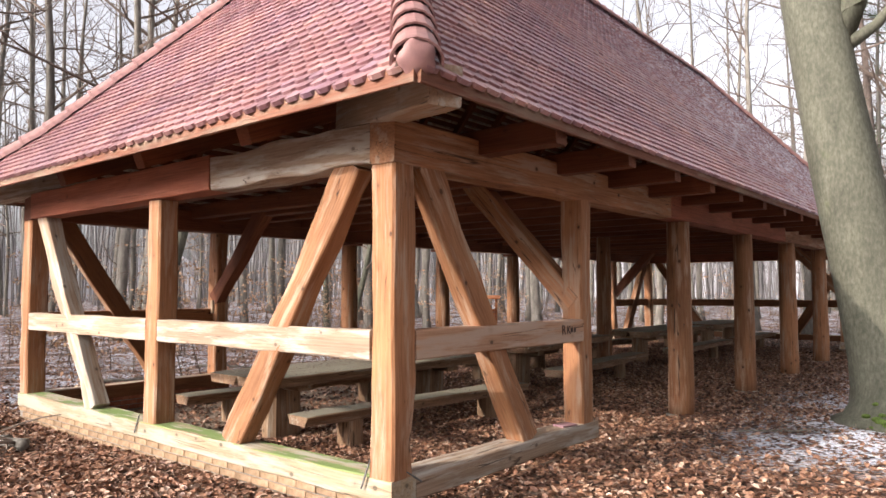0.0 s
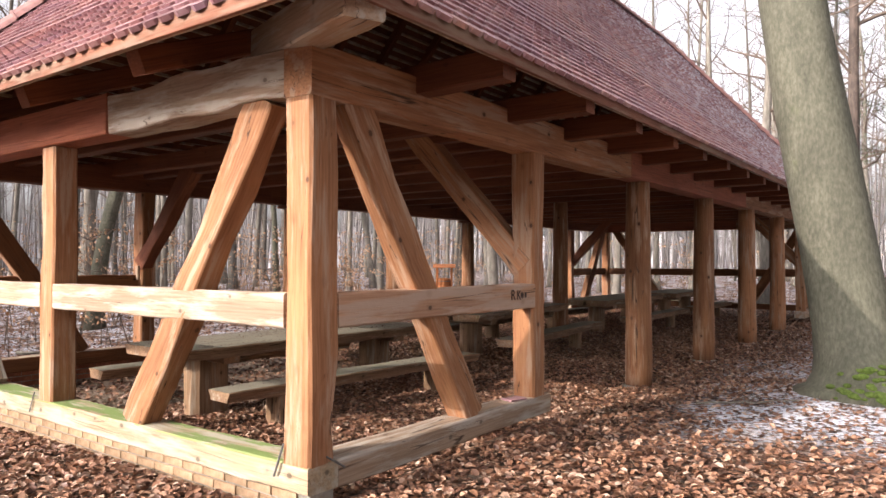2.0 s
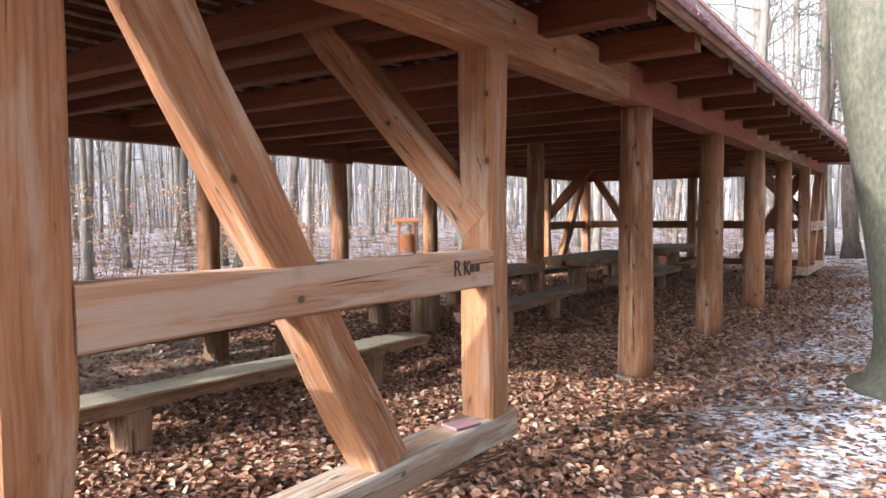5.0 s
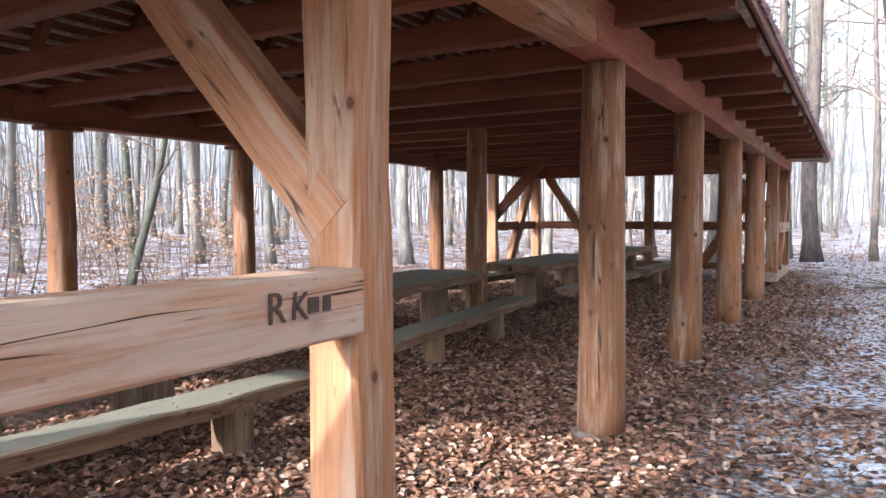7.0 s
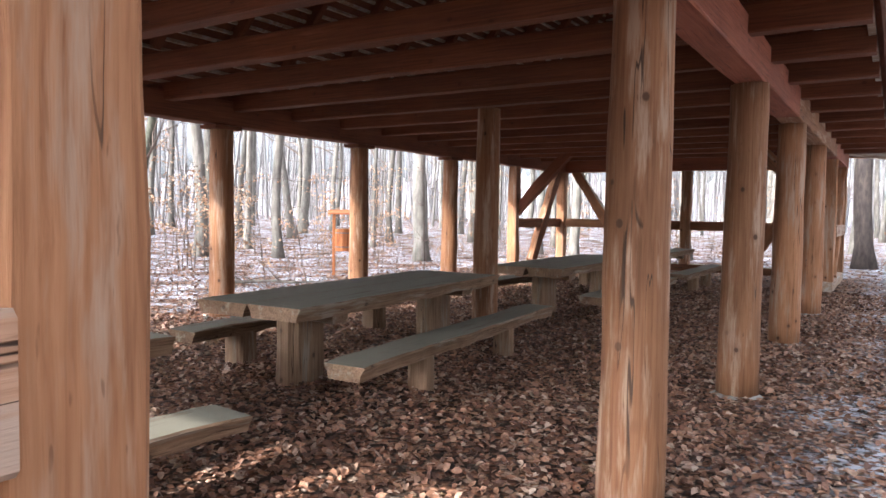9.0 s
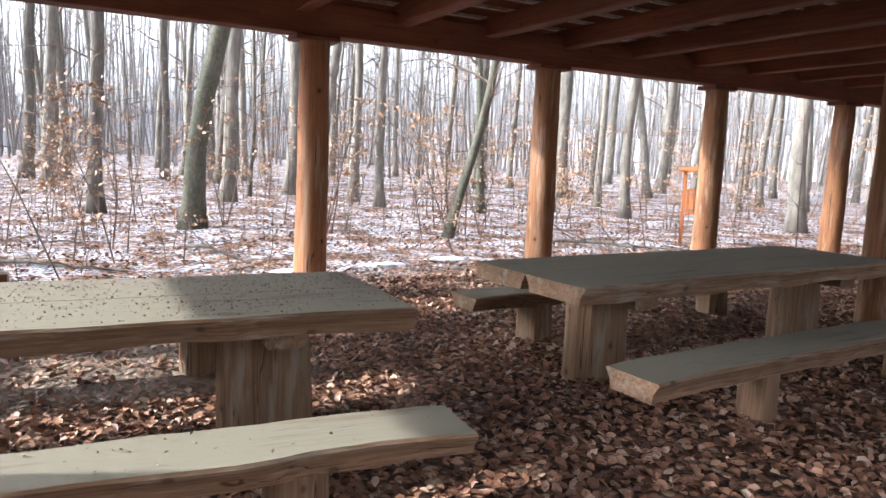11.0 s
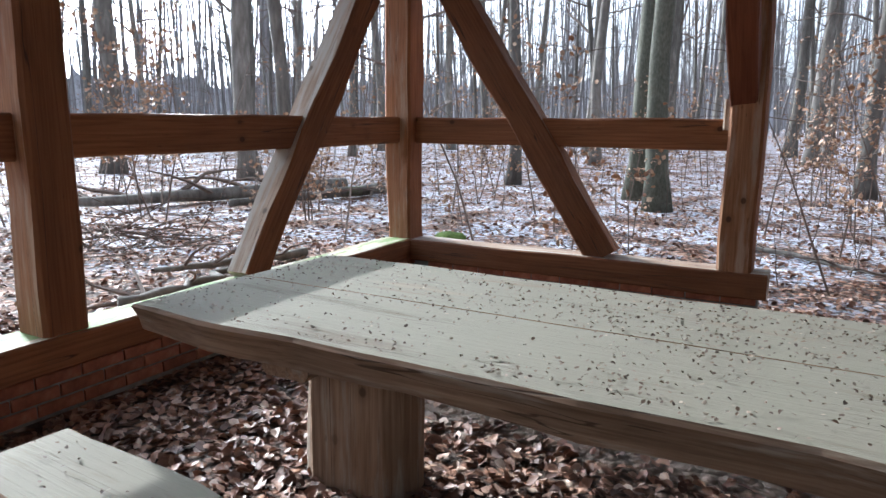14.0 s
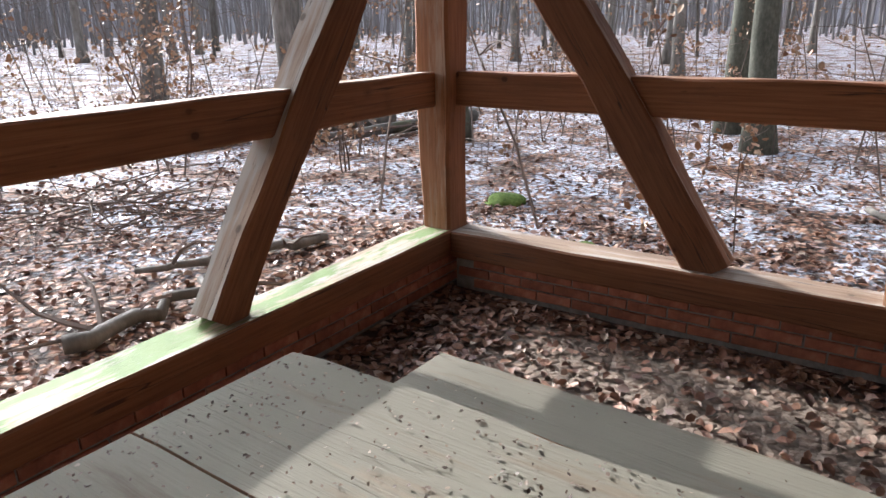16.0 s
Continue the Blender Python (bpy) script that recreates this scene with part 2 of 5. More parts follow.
moss_mat = simple("moss", ((0.3, (0.05, 0.085, 0.015)), (0.7, (0.14, 0.2, 0.04))), 30.0, 0.95, 0.02)
steel = simple("dull_steel", ((0.3, (0.08, 0.08, 0.08)), (0.7, (0.2, 0.2, 0.19))), 30.0, 0.5, 0.002)
paint_mark = simple("dark_graffiti", ((0.3, (0.055, 0.035, 0.028)), (0.7, (0.10, 0.065, 0.05))), 40.0, 0.8, 0.001)
snow_mat = simple("snow_crust", ((0.3, (0.7, 0.74, 0.8)), (0.7, (0.82, 0.84, 0.88))), 25.0, 0.7, 0.01)


def litter_material(name, stops, frost=0.0):
    m, N, L, P = material(name)
    isl = N.new("ShaderNodeNewGeometry").outputs["Random Per Island"]
    c = ramp(N, stops)
    L.new(isl, c.inputs[0])
    col = c.outputs[0]
    vec = coords(N, L, (1, 1, 1), "Object")
    vein = ramp(N, ((0.3, (0.7, 0.7, 0.7)), (0.7, (1.15, 1.15, 1.15))))
    L.new(noise_tex(N, L, vec, 35.0, 3), vein.inputs[0])
    col = mix(N, L, 1.0, col, vein.outputs[0], "MULTIPLY")
    L.new(col, P.inputs["Base Color"])
    P.inputs["Roughness"].default_value = 0.6
    return m


LEAF_STOPS = ((0.0, (0.085, 0.04, 0.026)), (0.3, (0.17, 0.08, 0.046)), (0.55, (0.27, 0.132, 0.076)), (0.8, (0.36, 0.205, 0.13)), (1.0, (0.47, 0.36, 0.28)))
leaf_brown = litter_material("fallen_leaf", LEAF_STOPS)
leaf_orange = litter_material("dry_beech_leaf", ((0.0, (0.24, 0.12, 0.06)), (0.5, (0.36, 0.205, 0.11)), (1.0, (0.47, 0.33, 0.21))))
debris_mat = litter_material("leaf_crumbs", ((0.0, (0.07, 0.045, 0.03)), (0.7, (0.17, 0.11, 0.07)), (1.0, (0.4, 0.33, 0.25))))


def ground_material():
    m, N, L, P = material("forest_floor")
    vec = coords(N, L, (1, 1, 1), "Object")
    v = N.new("ShaderNodeTexVoronoi")
    v.inputs["Scale"].default_value = 16.0
    warp = N.new("ShaderNodeVectorMath")
    warp.operation = "ADD"
    L.new(vec, warp.inputs[0])
    wob = N.new("ShaderNodeTexNoise")
    wob.inputs["Scale"].default_value = 9.0
    L.new(vec, wob.inputs["Vector"])
    sc = N.new("ShaderNodeVectorMath")
    sc.operation = "SCALE"
    sc.inputs["Scale"].default_value = 0.09
    L.new(wob.outputs["Color"], sc.inputs[0])
    L.new(sc.outputs[0], warp.inputs[1])
    L.new(warp.outputs[0], v.inputs["Vector"])
    sepc = N.new("ShaderNodeSeparateColor")
    L.new(v.outputs["Color"], sepc.inputs[0])
    c = ramp(N, LEAF_STOPS)
    L.new(sepc.outputs[0], c.inputs[0])
    edge = step_range(N, L, v.outputs["Distance"], 0.25, 0.75)
    col = mix(N, L, edge, c.outputs[0], (0.04, 0.026, 0.018))
    sep = N.new("ShaderNodeSeparateXYZ")
    L.new(vec, sep.inputs[0])
    soil = step_range(N, L, noise_tex(N, L, vec, 0.8, 4), 0.58, 0.72)
    # trodden sandy earth round the first table
    worn = arith(N, L, "MULTIPLY", step_range(N, L, arith(N, L, "ABSOLUTE", arith(N, L, "ADD", sep.outputs[0], 5.5)), 1.4, 0.9), step_range(N, L, arith(N, L, "ABSOLUTE", arith(N, L, "ADD", sep.outputs[1], -3.2)), 2.6, 1.8))
    soil = arith(N, L, "MAXIMUM", soil, arith(N, L, "MULTIPLY", worn, 1.5))
    col = mix(N, L, arith(N, L, "MULTIPLY", soil, 0.55), col, (0.2, 0.16, 0.125))
    # thin snow lies in patches, but not under the roof nor close in front of it
    ragged = arith(N, L, "MULTIPLY_ADD", noise_tex(N, L, vec, 0.9, 4, 0.6), 3.6, -1.8)
    edge_x = arith(N, L, "ADD", sep.outputs[0], ragged)
    right = step_range(N, L, edge_x, 0.2, 1.4)
    left = step_range(N, L, arith(N, L, "MULTIPLY", edge_x, -1.0), 7.3, 8.8)
    front = step_range(N, L, arith(N, L, "MULTIPLY", sep.outputs[1], -1.0), 4.5, 8.0)
    back = step_range(N, L, sep.outputs[1], 22.5, 24.0)
    beyond = arith(N, L, "MULTIPLY", right, step_range(N, L, sep.outputs[1], 2.2, 5.0))
    zone = arith(N, L, "MAXIMUM", arith(N, L, "MAXIMUM", beyond, left), arith(N, L, "MAXIMUM", front, back))
    side = arith(N, L, "MULTIPLY", step_range(N, L, arith(N, L, "MULTIPLY", sep.outputs[0], -1.0), 4.8, 6.5), step_range(N, L, arith(N, L, "MULTIPLY", sep.outputs[1], -1.0), 0.9, 1.8))
    zone = arith(N, L, "MAXIMUM", zone, side)
    patch = step_range(N, L, arith(N, L, "MULTIPLY_ADD", beyond, 0.1, noise_tex(N, L, vec, 1.1, 6, 0.68)), 0.42, 0.56)
    fine = step_range(N, L, noise_tex(N, L, vec, 15.0, 4, 0.65), 0.43, 0.57)
    snow = arith(N, L, "MULTIPLY", arith(N, L, "MULTIPLY", patch, fine), zone)
    col = mix(N, L, arith(N, L, "MULTIPLY", snow, 0.85), col, (0.62, 0.665, 0.75))
    L.new(col, P.inputs["Base Color"])
    P.inputs["Roughness"].default_value = 0.85
    P.inputs["Specular IOR Level"].default_value = 0.2
    bump(N, L, P, arith(N, L, "SUBTRACT", noise_tex(N, L, vec, 20.0, 4), v.outputs["Distance"]), 0.9, 0.03)
    return m


floor_mat = ground_material()


# ---- building helpers ----
def part(name, bm, mat, parent=None, label="", m=None, smooth=False):
    me = bpy.data.meshes.new(name)
    bm.to_mesh(me)
    bm.free()
    return part_mesh(name, me, mat, parent, label, m, smooth)


def part_mesh(name, me, mat, parent=None, label="", m=None, smooth=False):
    if mat and not me.materials:
        me.materials.append(mat)
    if smooth:
        me.shade_smooth()
    ob = new(name, me)
    ob.parent = parent
    if m is not None:
        ob.matrix_local = m
    if label:
        ob["label"] = label
    return ob


def thing(name, label, category, x=0, y=0, z=0, rz=0, group=""):
    e = new(name)
    e.matrix_world = pose(x, y, z, 0, 0, rz)
    e.empty_display_size = 0.2
    return tagged(e, label, category, group)


def along(p0, p1, roll=0.0):
    """The pose whose x axis runs from p0 to p1 with z as far up as can be, its length, its middle at the origin."""
    a, b = Vector(p0), Vector(p1)
    x = (b - a).normalized()
    up = Vector((0, 0, 1)) if abs(x.z) < 0.99 else Vector((0, 1, 0))
    y = up.cross(x).normalized()
    z = x.cross(y)
    m = Matrix((x, y, z)).transposed().to_4x4()
    m.translation = (a + b) / 2
    return m @ pose(0, 0, 0, roll), (b - a).length


def hewn(length, w, h, seed, wobble=0.008, chamfer=0.012, wane=0.0, cuts=None):
    """A hewn beam along x: chamfered section, slightly uneven along its length."""
    n = cuts or max(3, int(length / 0.22))
    sec = []
    c = chamfer
    for sy, sz in ((1, 1), (-1, 1), (-1, -1), (1, -1)):
        a = (sy * (w / 2 - c), sz * h / 2)
        b = (sy * w / 2, sz * (h / 2 - c))
        sec += [b, a] if sy * sz > 0 else [a, b]
    bm = bmesh.new()
    rings = []
    for i in range(n + 1):
        x = -length / 2 + length * i / n
        ring = []
        for k, (y, z) in enumerate(sec):
            f = wobble if 0 < i < n else wobble * 0.4
            dy = noise.noise((x * 1.9 + seed * 7.1, (k // 2) * 3.3, seed)) * f
            dz = noise.noise((x * 1.7 + seed * 3.7, (k // 2) * 5.1 + 9, seed)) * f
            w1 = wane * max(0, noise.noise((x * 1.3 + seed, (k // 2) * 2.7, 4.0)))
            ring.append(bm.verts.new((x, y * (1 - w1) + dy, z * (1 - w1) + dz)))
        rings.append(ring)
    for r0, r1 in zip(rings, rings[1:]):
        for k in range(8):
            bm.faces.new((r0[k], r0[(k + 1) % 8], r1[(k + 1) % 8], r1[k]))
    bm.faces.new(rings[0][::-1])
    bm.faces.new(rings[-1])
    bmesh.ops.recalc_face_normals(bm, faces=bm.faces)
    return bm


SEED = [1]


def beam(name, p0, p1, w, h, mat, parent, label="", roll=0.0, wobble=0.008, wane=0.0, chamfer=0.012, inside=None):
    SEED[0] += 1
    m, ln = along(p0, p1, roll)
    ob = part(name, hewn(ln, w, h, SEED[0] * 1.37, wobble, chamfer, wane), mat, parent, label)
    ob.matrix_world = m
    if inside:      # faces turned to the inner side take a darker, browner oak
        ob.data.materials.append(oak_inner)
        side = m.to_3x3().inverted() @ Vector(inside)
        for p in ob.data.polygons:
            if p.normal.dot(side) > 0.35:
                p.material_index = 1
    return ob


def tube(bm, pts, radii, sides=8, rough=0.0, seed=0.0, caps=True):
    """A swept tube with changing radius through the points."""
    rings = []
    ref = Vector((0.31, 0.95, 0.05))
    for i, (p, r) in enumerate(zip(pts, radii)):
        d = (pts[min(i + 1, len(pts) - 1)] - pts[max(i - 1, 0)]).normalized()
        u = d.cross(ref)
        u = (u if u.length > 0.05 else d.cross(Vector((1, 0, 0)))).normalized()
        v = d.cross(u)
        ring = []
        for k in range(sides):
            a = 2 * math.pi * k / sides
            f = r * (1 + rough * noise.noise((math.cos(a) * 1.4 + seed, math.sin(a) * 1.4, i * 0.55 + seed)))
            ring.append(bm.verts.new(p + f * (math.cos(a) * u + math.sin(a) * v)))
        rings.append(ring)
    for r0, r1 in zip(rings, rings[1:]):
        for k in range(sides):
            bm.faces.new((r0[k], r0[(k + 1) % sides], r1[(k + 1) % sides], r1[k]))
    if caps:
        bm.faces.new(rings[0][::-1])
        bm.faces.new(rings[-1])


def raw_mesh(name, verts, faces):
    me = bpy.data.meshes.new(name)
    me.from_pydata(verts, [], faces)
    me.update()
    return me


def quads_mesh(name, verts, quads):
    """A mesh from arrays of vertices and of quads."""
    me = bpy.data.meshes.new(name)
    nv, nq = len(verts), len(quads)
    me.vertices.add(nv)
    me.vertices.foreach_set("co", np.asarray(verts, np.float32).ravel())
    me.loops.add(nq * 4)
    me.loops.foreach_set("vertex_index", np.asarray(quads, np.int32).ravel())
    me.polygons.add(nq)
    me.polygons.foreach_set("loop_start", np.arange(nq, dtype=np.int32) * 4)
    me.polygons.foreach_set("loop_total", np.full(nq, 4, np.int32))
    me.update(calc_edges=True)
    me.validate()
    return me


def smooth01(v, a, b):
    t = min(1.0, max(0.0, (v - a) / (b - a)))
    return t * t * (3 - 2 * t)


# ---- the ground ----
WID, LEN = 7.15, 21.15      # the pavilion: x from -WID to 0, y from 0 to LEN


def ground_z(x, y):
    out = max(smooth01(x, -0.5, 0.25) * (1 - 0.35 * smooth01(y, 3, 8)), smooth01(-y, -0.2, 0.3))
    left = smooth01(-x, WID + 0.3, WID + 1.5)
    z = 0.02 + 0.13 * out * (1 - left) + 0.10 * smooth01(y, 4.5, 7.5) * (1 - out)
    z += 0.09 * smooth01(x, -5, 0.2) * smooth01(-y, -0.15, 0.25) + 0.06 * smooth01(x, -0.4, 0.3) * (1 - smooth01(y, 1.5, 5)) * (1 - smooth01(-y, -0.15, 0.25))
    z += 0.035 * noise.noise((x * 0.5, y * 0.5, 0.3)) + 0.012 * noise.noise((x * 2.3, y * 2.3, 1.3))
    z += 0.2 * math.exp(-((x - 2.46) ** 2 + (y - 6.25) ** 2) / 1.1)
    far = smooth01(math.hypot(x + 3, y - 8), 14, 60)
    return z + far * (0.5 * noise.noise((x * 0.05, y * 0.05, 7.0)) + 0.25)


def axis_steps(lo, hi, step, reach, n):
    mid = list(np.arange(lo, hi + 1e-6, step))
    g = [(reach) * ((i / n) ** 2.6) for i in range(1, n + 1)]
    return [lo - step * i0 - v for i0, v in reversed([(k + 1, q) for k, q in enumerate(g)])] + mid + [hi + step * (k + 1) + q for k, q in enumerate(g)]


def build_ground():
    xs, ys = axis_steps(-16, 7, 0.22, 900, 34), axis_steps(-7, 27, 0.22, 900, 34)
    verts = [(x, y, ground_z(x, y)) for y in ys for x in xs]
    nx = len(xs)
    quads = [(j * nx + i, j * nx + i + 1, (j + 1) * nx + i + 1, (j + 1) * nx + i) for j in range(len(ys) - 1) for i in range(nx - 1)]
    ob = part_mesh("ground", quads_mesh("ground", verts, quads), floor_mat, smooth=True)
    tagged(ob, "leaf-strewn woodland ground with thin patches of old snow", "ground", kind="structure")


build_ground()


def leaves(name, count, place, size, mat, label, category, curl=0.3, lift=0.012, seed=3):
    """Many small curled leaves as one object: each two quads folded along the midrib."""
    rng = np.random.default_rng(seed)
    pos = place(rng, count)
    n = len(pos)
    a = rng.uniform(0, 2 * math.pi, n)
    s = size * rng.uniform(0.6, 1.3, n)
    tilt, roll_ = rng.normal(0, curl, n), rng.normal(0, curl, n)
    shape = np.array([(-0.5, 0, 0), (0.5, 0, 0), (-0.12, 0.32, 1), (0.28, 0.27, 1), (-0.12, -0.32, 1), (0.28, -0.27, 1)])
    fold = rng.uniform(-0.1, 0.35, n)
    out = np.zeros((n, 6, 3))
    for k, (u, v, f) in enumerate(shape):
        x, y, z = u * s, v * s, f * fold * s + abs(u) * 0.25 * s * rng.uniform(-0.4, 1, n)
        y, z = y * np.cos(roll_) - z * np.sin(roll_), y * np.sin(roll_) + z * np.cos(roll_)
        x, z = x * np.cos(tilt) - z * np.sin(tilt), x * np.sin(tilt) + z * np.cos(tilt)
        out[:, k, 0] = pos[:, 0] + x * np.cos(a) - y * np.sin(a)
        out[:, k, 1] = pos[:, 1] + x * np.sin(a) + y * np.cos(a)
        out[:, k, 2] = pos[:, 2] + z + lift
    base = np.arange(n)[:, None] * 6
    q = np.concatenate([base + np.array([[0, 1, 3, 2]]), base + np.array([[1, 0, 4, 5]])])
    ob = part_mesh(name, quads_mesh(name, out.reshape(-1, 3), q), mat)
    return tagged(ob, label, category, kind="stuff")


# ---- the pavilion ----
SILL, RAIL_T, RAIL_B, PLATE_B, PLATE_T = 0.45, 1.55, 1.32, 2.83, 3.18
BAYS = [3.05 + 3.0 * k for k in range(7)]       # 3.05 .. 21.05
pav = thing("timber_pavilion", "long open-sided oak-framed woodland pavilion with a hipped red clay tile roof", "pavilion")
P_ = 0.26


def upright(x, y, z0, z1, w, h, label="", mat=oak, wane=0.25):
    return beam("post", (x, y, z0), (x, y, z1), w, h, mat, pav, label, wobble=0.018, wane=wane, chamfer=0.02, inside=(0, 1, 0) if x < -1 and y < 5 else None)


def round_post(x, y, r=0.168, top=PLATE_B):
    SEED[0] += 1
    s = SEED[0] * 2.1
    z0 = ground_z(x, y) + 0.02
    zs = [(top - z0) * k / 11 for k in range(12)]
    bm = bmesh.new()
    pts = [Vector((z, 0.012 * noise.noise((z * 0.7, s, 0)), 0.012 * noise.noise((z * 0.7, s, 5)))) for z in zs]
    tube(bm, pts, [r * (1.07 - 0.14 * z / 2.7) for z in zs], 16, 0.06, s)
    ob = part("post", bm, oak, pav, "debarked round oak post with drying cracks", smooth=False)
    for p in ob.data.polygons:
        p.use_smooth = len(p.vertices) == 4
    ob.matrix_world = along((x, y, z0), (x, y, z0 + 1))[0] @ Matrix.Translation((-0.5, 0, 0))
    pad(x, y)
    return ob


def pad(x, y):
    SEED[0] += 1
    bm = bmesh.new()
    n = 11
    for ring, (r, z) in enumerate(((0.22, -0.1), (0.215, 0.01), (0.18, 0.03))):
        for k in range(n):
            a = 2 * math.pi * k / n
            f = r * (1 + 0.2 * noise.noise((math.cos(a), math.sin(a), SEED[0] * 1.7)))
            bm.verts.new((f * math.cos(a), f * math.sin(a), z))
    bm.verts.ensure_lookup_table()
    for j in range(2):
        for k in range(n):
            bm.faces.new([bm.verts[j * n + k], bm.verts[j * n + (k + 1) % n], bm.verts[(j + 1) * n + (k + 1) % n], bm.verts[(j + 1) * n + k]])
    bm.faces.new([bm.verts[2 * n + k] for k in range(n)])
    part("footing_stone", bm, stone, pav, "rough stone pad under the post", pose(x, y, ground_z(x, y)))


# square posts of the two framed end bays, round ones between
XR, XL = -P_ / 2, -WID + P_ / 2
for x in (XR, XL):
    for y in (P_ / 2, BAYS[0] - 0.02, BAYS[5], LEN - P_ / 2):
        upright(x, y, SILL - 0.004, PLATE_B, P_ if y == P_ / 2 else 0.25, P_ if y == P_ / 2 else 0.24, "square hewn oak post")
    for y in BAYS[1:5]:
        round_post(x + (0.015 if x == XL else -0.015), y)
        if x == XL:
            beam("saddle_block", (x + 0.02, y - 0.24, PLATE_B - 0.031), (x + 0.02, y + 0.22, PLATE_B - 0.031), 0.33, 0.055, dark_stained, pav, "thin dark saddle block between post and plate")
for y in (P_ / 2, LEN - P_ / 2):
    upright(-WID / 2 - 0.005, y, SILL - 0.004, PLATE_B, 0.25, 0.24, "square hewn oak post")
round_post(-WID / 2, 10.55, 0.16, PLATE_T - 0.14)

# sills, mid rails and wall plates
EDGE = 0.002
for y, mt, lb in ((0.135, oak_mossy, "green mossy weathered oak sill beam"), (LEN - 0.135, oak_mossy, "green mossy weathered oak sill beam")):
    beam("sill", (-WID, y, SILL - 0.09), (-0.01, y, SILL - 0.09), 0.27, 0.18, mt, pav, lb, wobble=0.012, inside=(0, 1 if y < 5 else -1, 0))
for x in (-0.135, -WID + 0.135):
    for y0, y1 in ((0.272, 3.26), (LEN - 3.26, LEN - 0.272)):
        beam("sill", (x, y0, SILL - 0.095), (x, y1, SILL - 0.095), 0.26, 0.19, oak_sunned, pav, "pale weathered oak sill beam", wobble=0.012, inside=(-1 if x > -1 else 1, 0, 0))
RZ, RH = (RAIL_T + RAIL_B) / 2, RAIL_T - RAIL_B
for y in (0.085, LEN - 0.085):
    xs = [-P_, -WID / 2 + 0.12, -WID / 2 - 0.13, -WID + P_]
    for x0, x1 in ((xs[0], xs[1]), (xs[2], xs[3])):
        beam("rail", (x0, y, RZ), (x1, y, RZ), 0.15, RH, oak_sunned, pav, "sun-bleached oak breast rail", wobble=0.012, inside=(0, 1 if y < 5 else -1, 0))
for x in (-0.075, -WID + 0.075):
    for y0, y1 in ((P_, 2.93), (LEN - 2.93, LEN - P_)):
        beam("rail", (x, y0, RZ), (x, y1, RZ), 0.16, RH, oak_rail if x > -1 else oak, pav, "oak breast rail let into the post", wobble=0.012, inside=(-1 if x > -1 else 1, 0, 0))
PZ, PH = (PLATE_B + PLATE_T) / 2, PLATE_T - PLATE_B
for y, s in ((0.13, 1), (LEN - 0.13, -1)):
    beam("wall_plate", (-0.262, y, PZ), (-2.48, y, PZ), 0.26, PH - 0.02, oak_sunned if s > 0 else oak, pav, "pale wavy oak plate beam", wobble=0.05, wane=0.1)
    beam("wall_plate", (-2.486, y - 0.012 * s, PZ + 0.01), (-WID + 0.262, y - 0.012 * s, PZ + 0.01), 0.26, PH, stained, pav, "red-stained plate beam", wobble=0.004)
for x in (-0.13, -WID + 0.13):
    ends = [0.0, 5.45, 11.4, 17.4, LEN]
    for k in range(4):
        beam("wall_plate", (x, ends[k] + 0.003, PZ), (x, ends[k + 1] - 0.003, PZ), 0.262, PH - 0.01, (oak if x > -1 else dark_stained) if k % 2 == 0 else (stained if x > -1 else dark_stained), pav, "oak plate beam" if k % 2 == 0 else "red-stained plate beam", wobble=0.012)


def brace(p0, p1, w, h, mat, label, inside=None):
    return beam("brace", p0, p1, w, h, mat, pav, label, wobble=0.03, wane=0.15, inside=inside)


BR = "leaning oak brace with knots and splits"
for s, yb in ((1, 0.115), (-1, LEN - 0.115)):
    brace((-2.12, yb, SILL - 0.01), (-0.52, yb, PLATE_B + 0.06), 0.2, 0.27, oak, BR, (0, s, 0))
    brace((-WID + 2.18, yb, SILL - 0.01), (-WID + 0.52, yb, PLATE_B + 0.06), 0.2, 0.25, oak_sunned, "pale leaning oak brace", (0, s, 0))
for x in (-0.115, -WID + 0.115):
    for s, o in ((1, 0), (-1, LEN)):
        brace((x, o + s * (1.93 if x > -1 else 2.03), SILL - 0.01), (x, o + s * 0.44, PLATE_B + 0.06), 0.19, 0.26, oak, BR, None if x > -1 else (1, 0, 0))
        side = -1 if x > -1 else 1
        brace((x + side * 0.02, o + s * 3.0, 1.70), (x + side * 1.58, o + s * 3.0, 3.36), 0.19, 0.25, oak if x > -1 else dark_stained, "slanting head brace between post and joist")

# ceiling joists that reach out under the eaves
OVX, OVY, EAVE_Z, WALL_Z, RIDGE_Z = 0.82, 0.66, 3.19, 4.06, 8.2
JOISTS = [1.15, 2.5] + [3.65 + 1.12 * k for k in range(15)]
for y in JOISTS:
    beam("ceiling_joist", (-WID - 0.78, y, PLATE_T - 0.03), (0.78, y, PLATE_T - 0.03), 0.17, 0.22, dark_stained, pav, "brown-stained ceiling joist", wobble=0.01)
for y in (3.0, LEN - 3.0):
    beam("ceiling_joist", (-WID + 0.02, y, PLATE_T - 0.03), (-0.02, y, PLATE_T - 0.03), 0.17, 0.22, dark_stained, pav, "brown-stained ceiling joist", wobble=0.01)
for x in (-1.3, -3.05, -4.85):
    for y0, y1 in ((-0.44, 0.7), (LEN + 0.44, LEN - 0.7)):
        beam("rafter_foot", (x, y0, PLATE_T - 0.03), (x, y1, PLATE_T + 0.42), 0.16, 0.19, dark_stained, pav, "dark brown rafter foot resting on the plate")
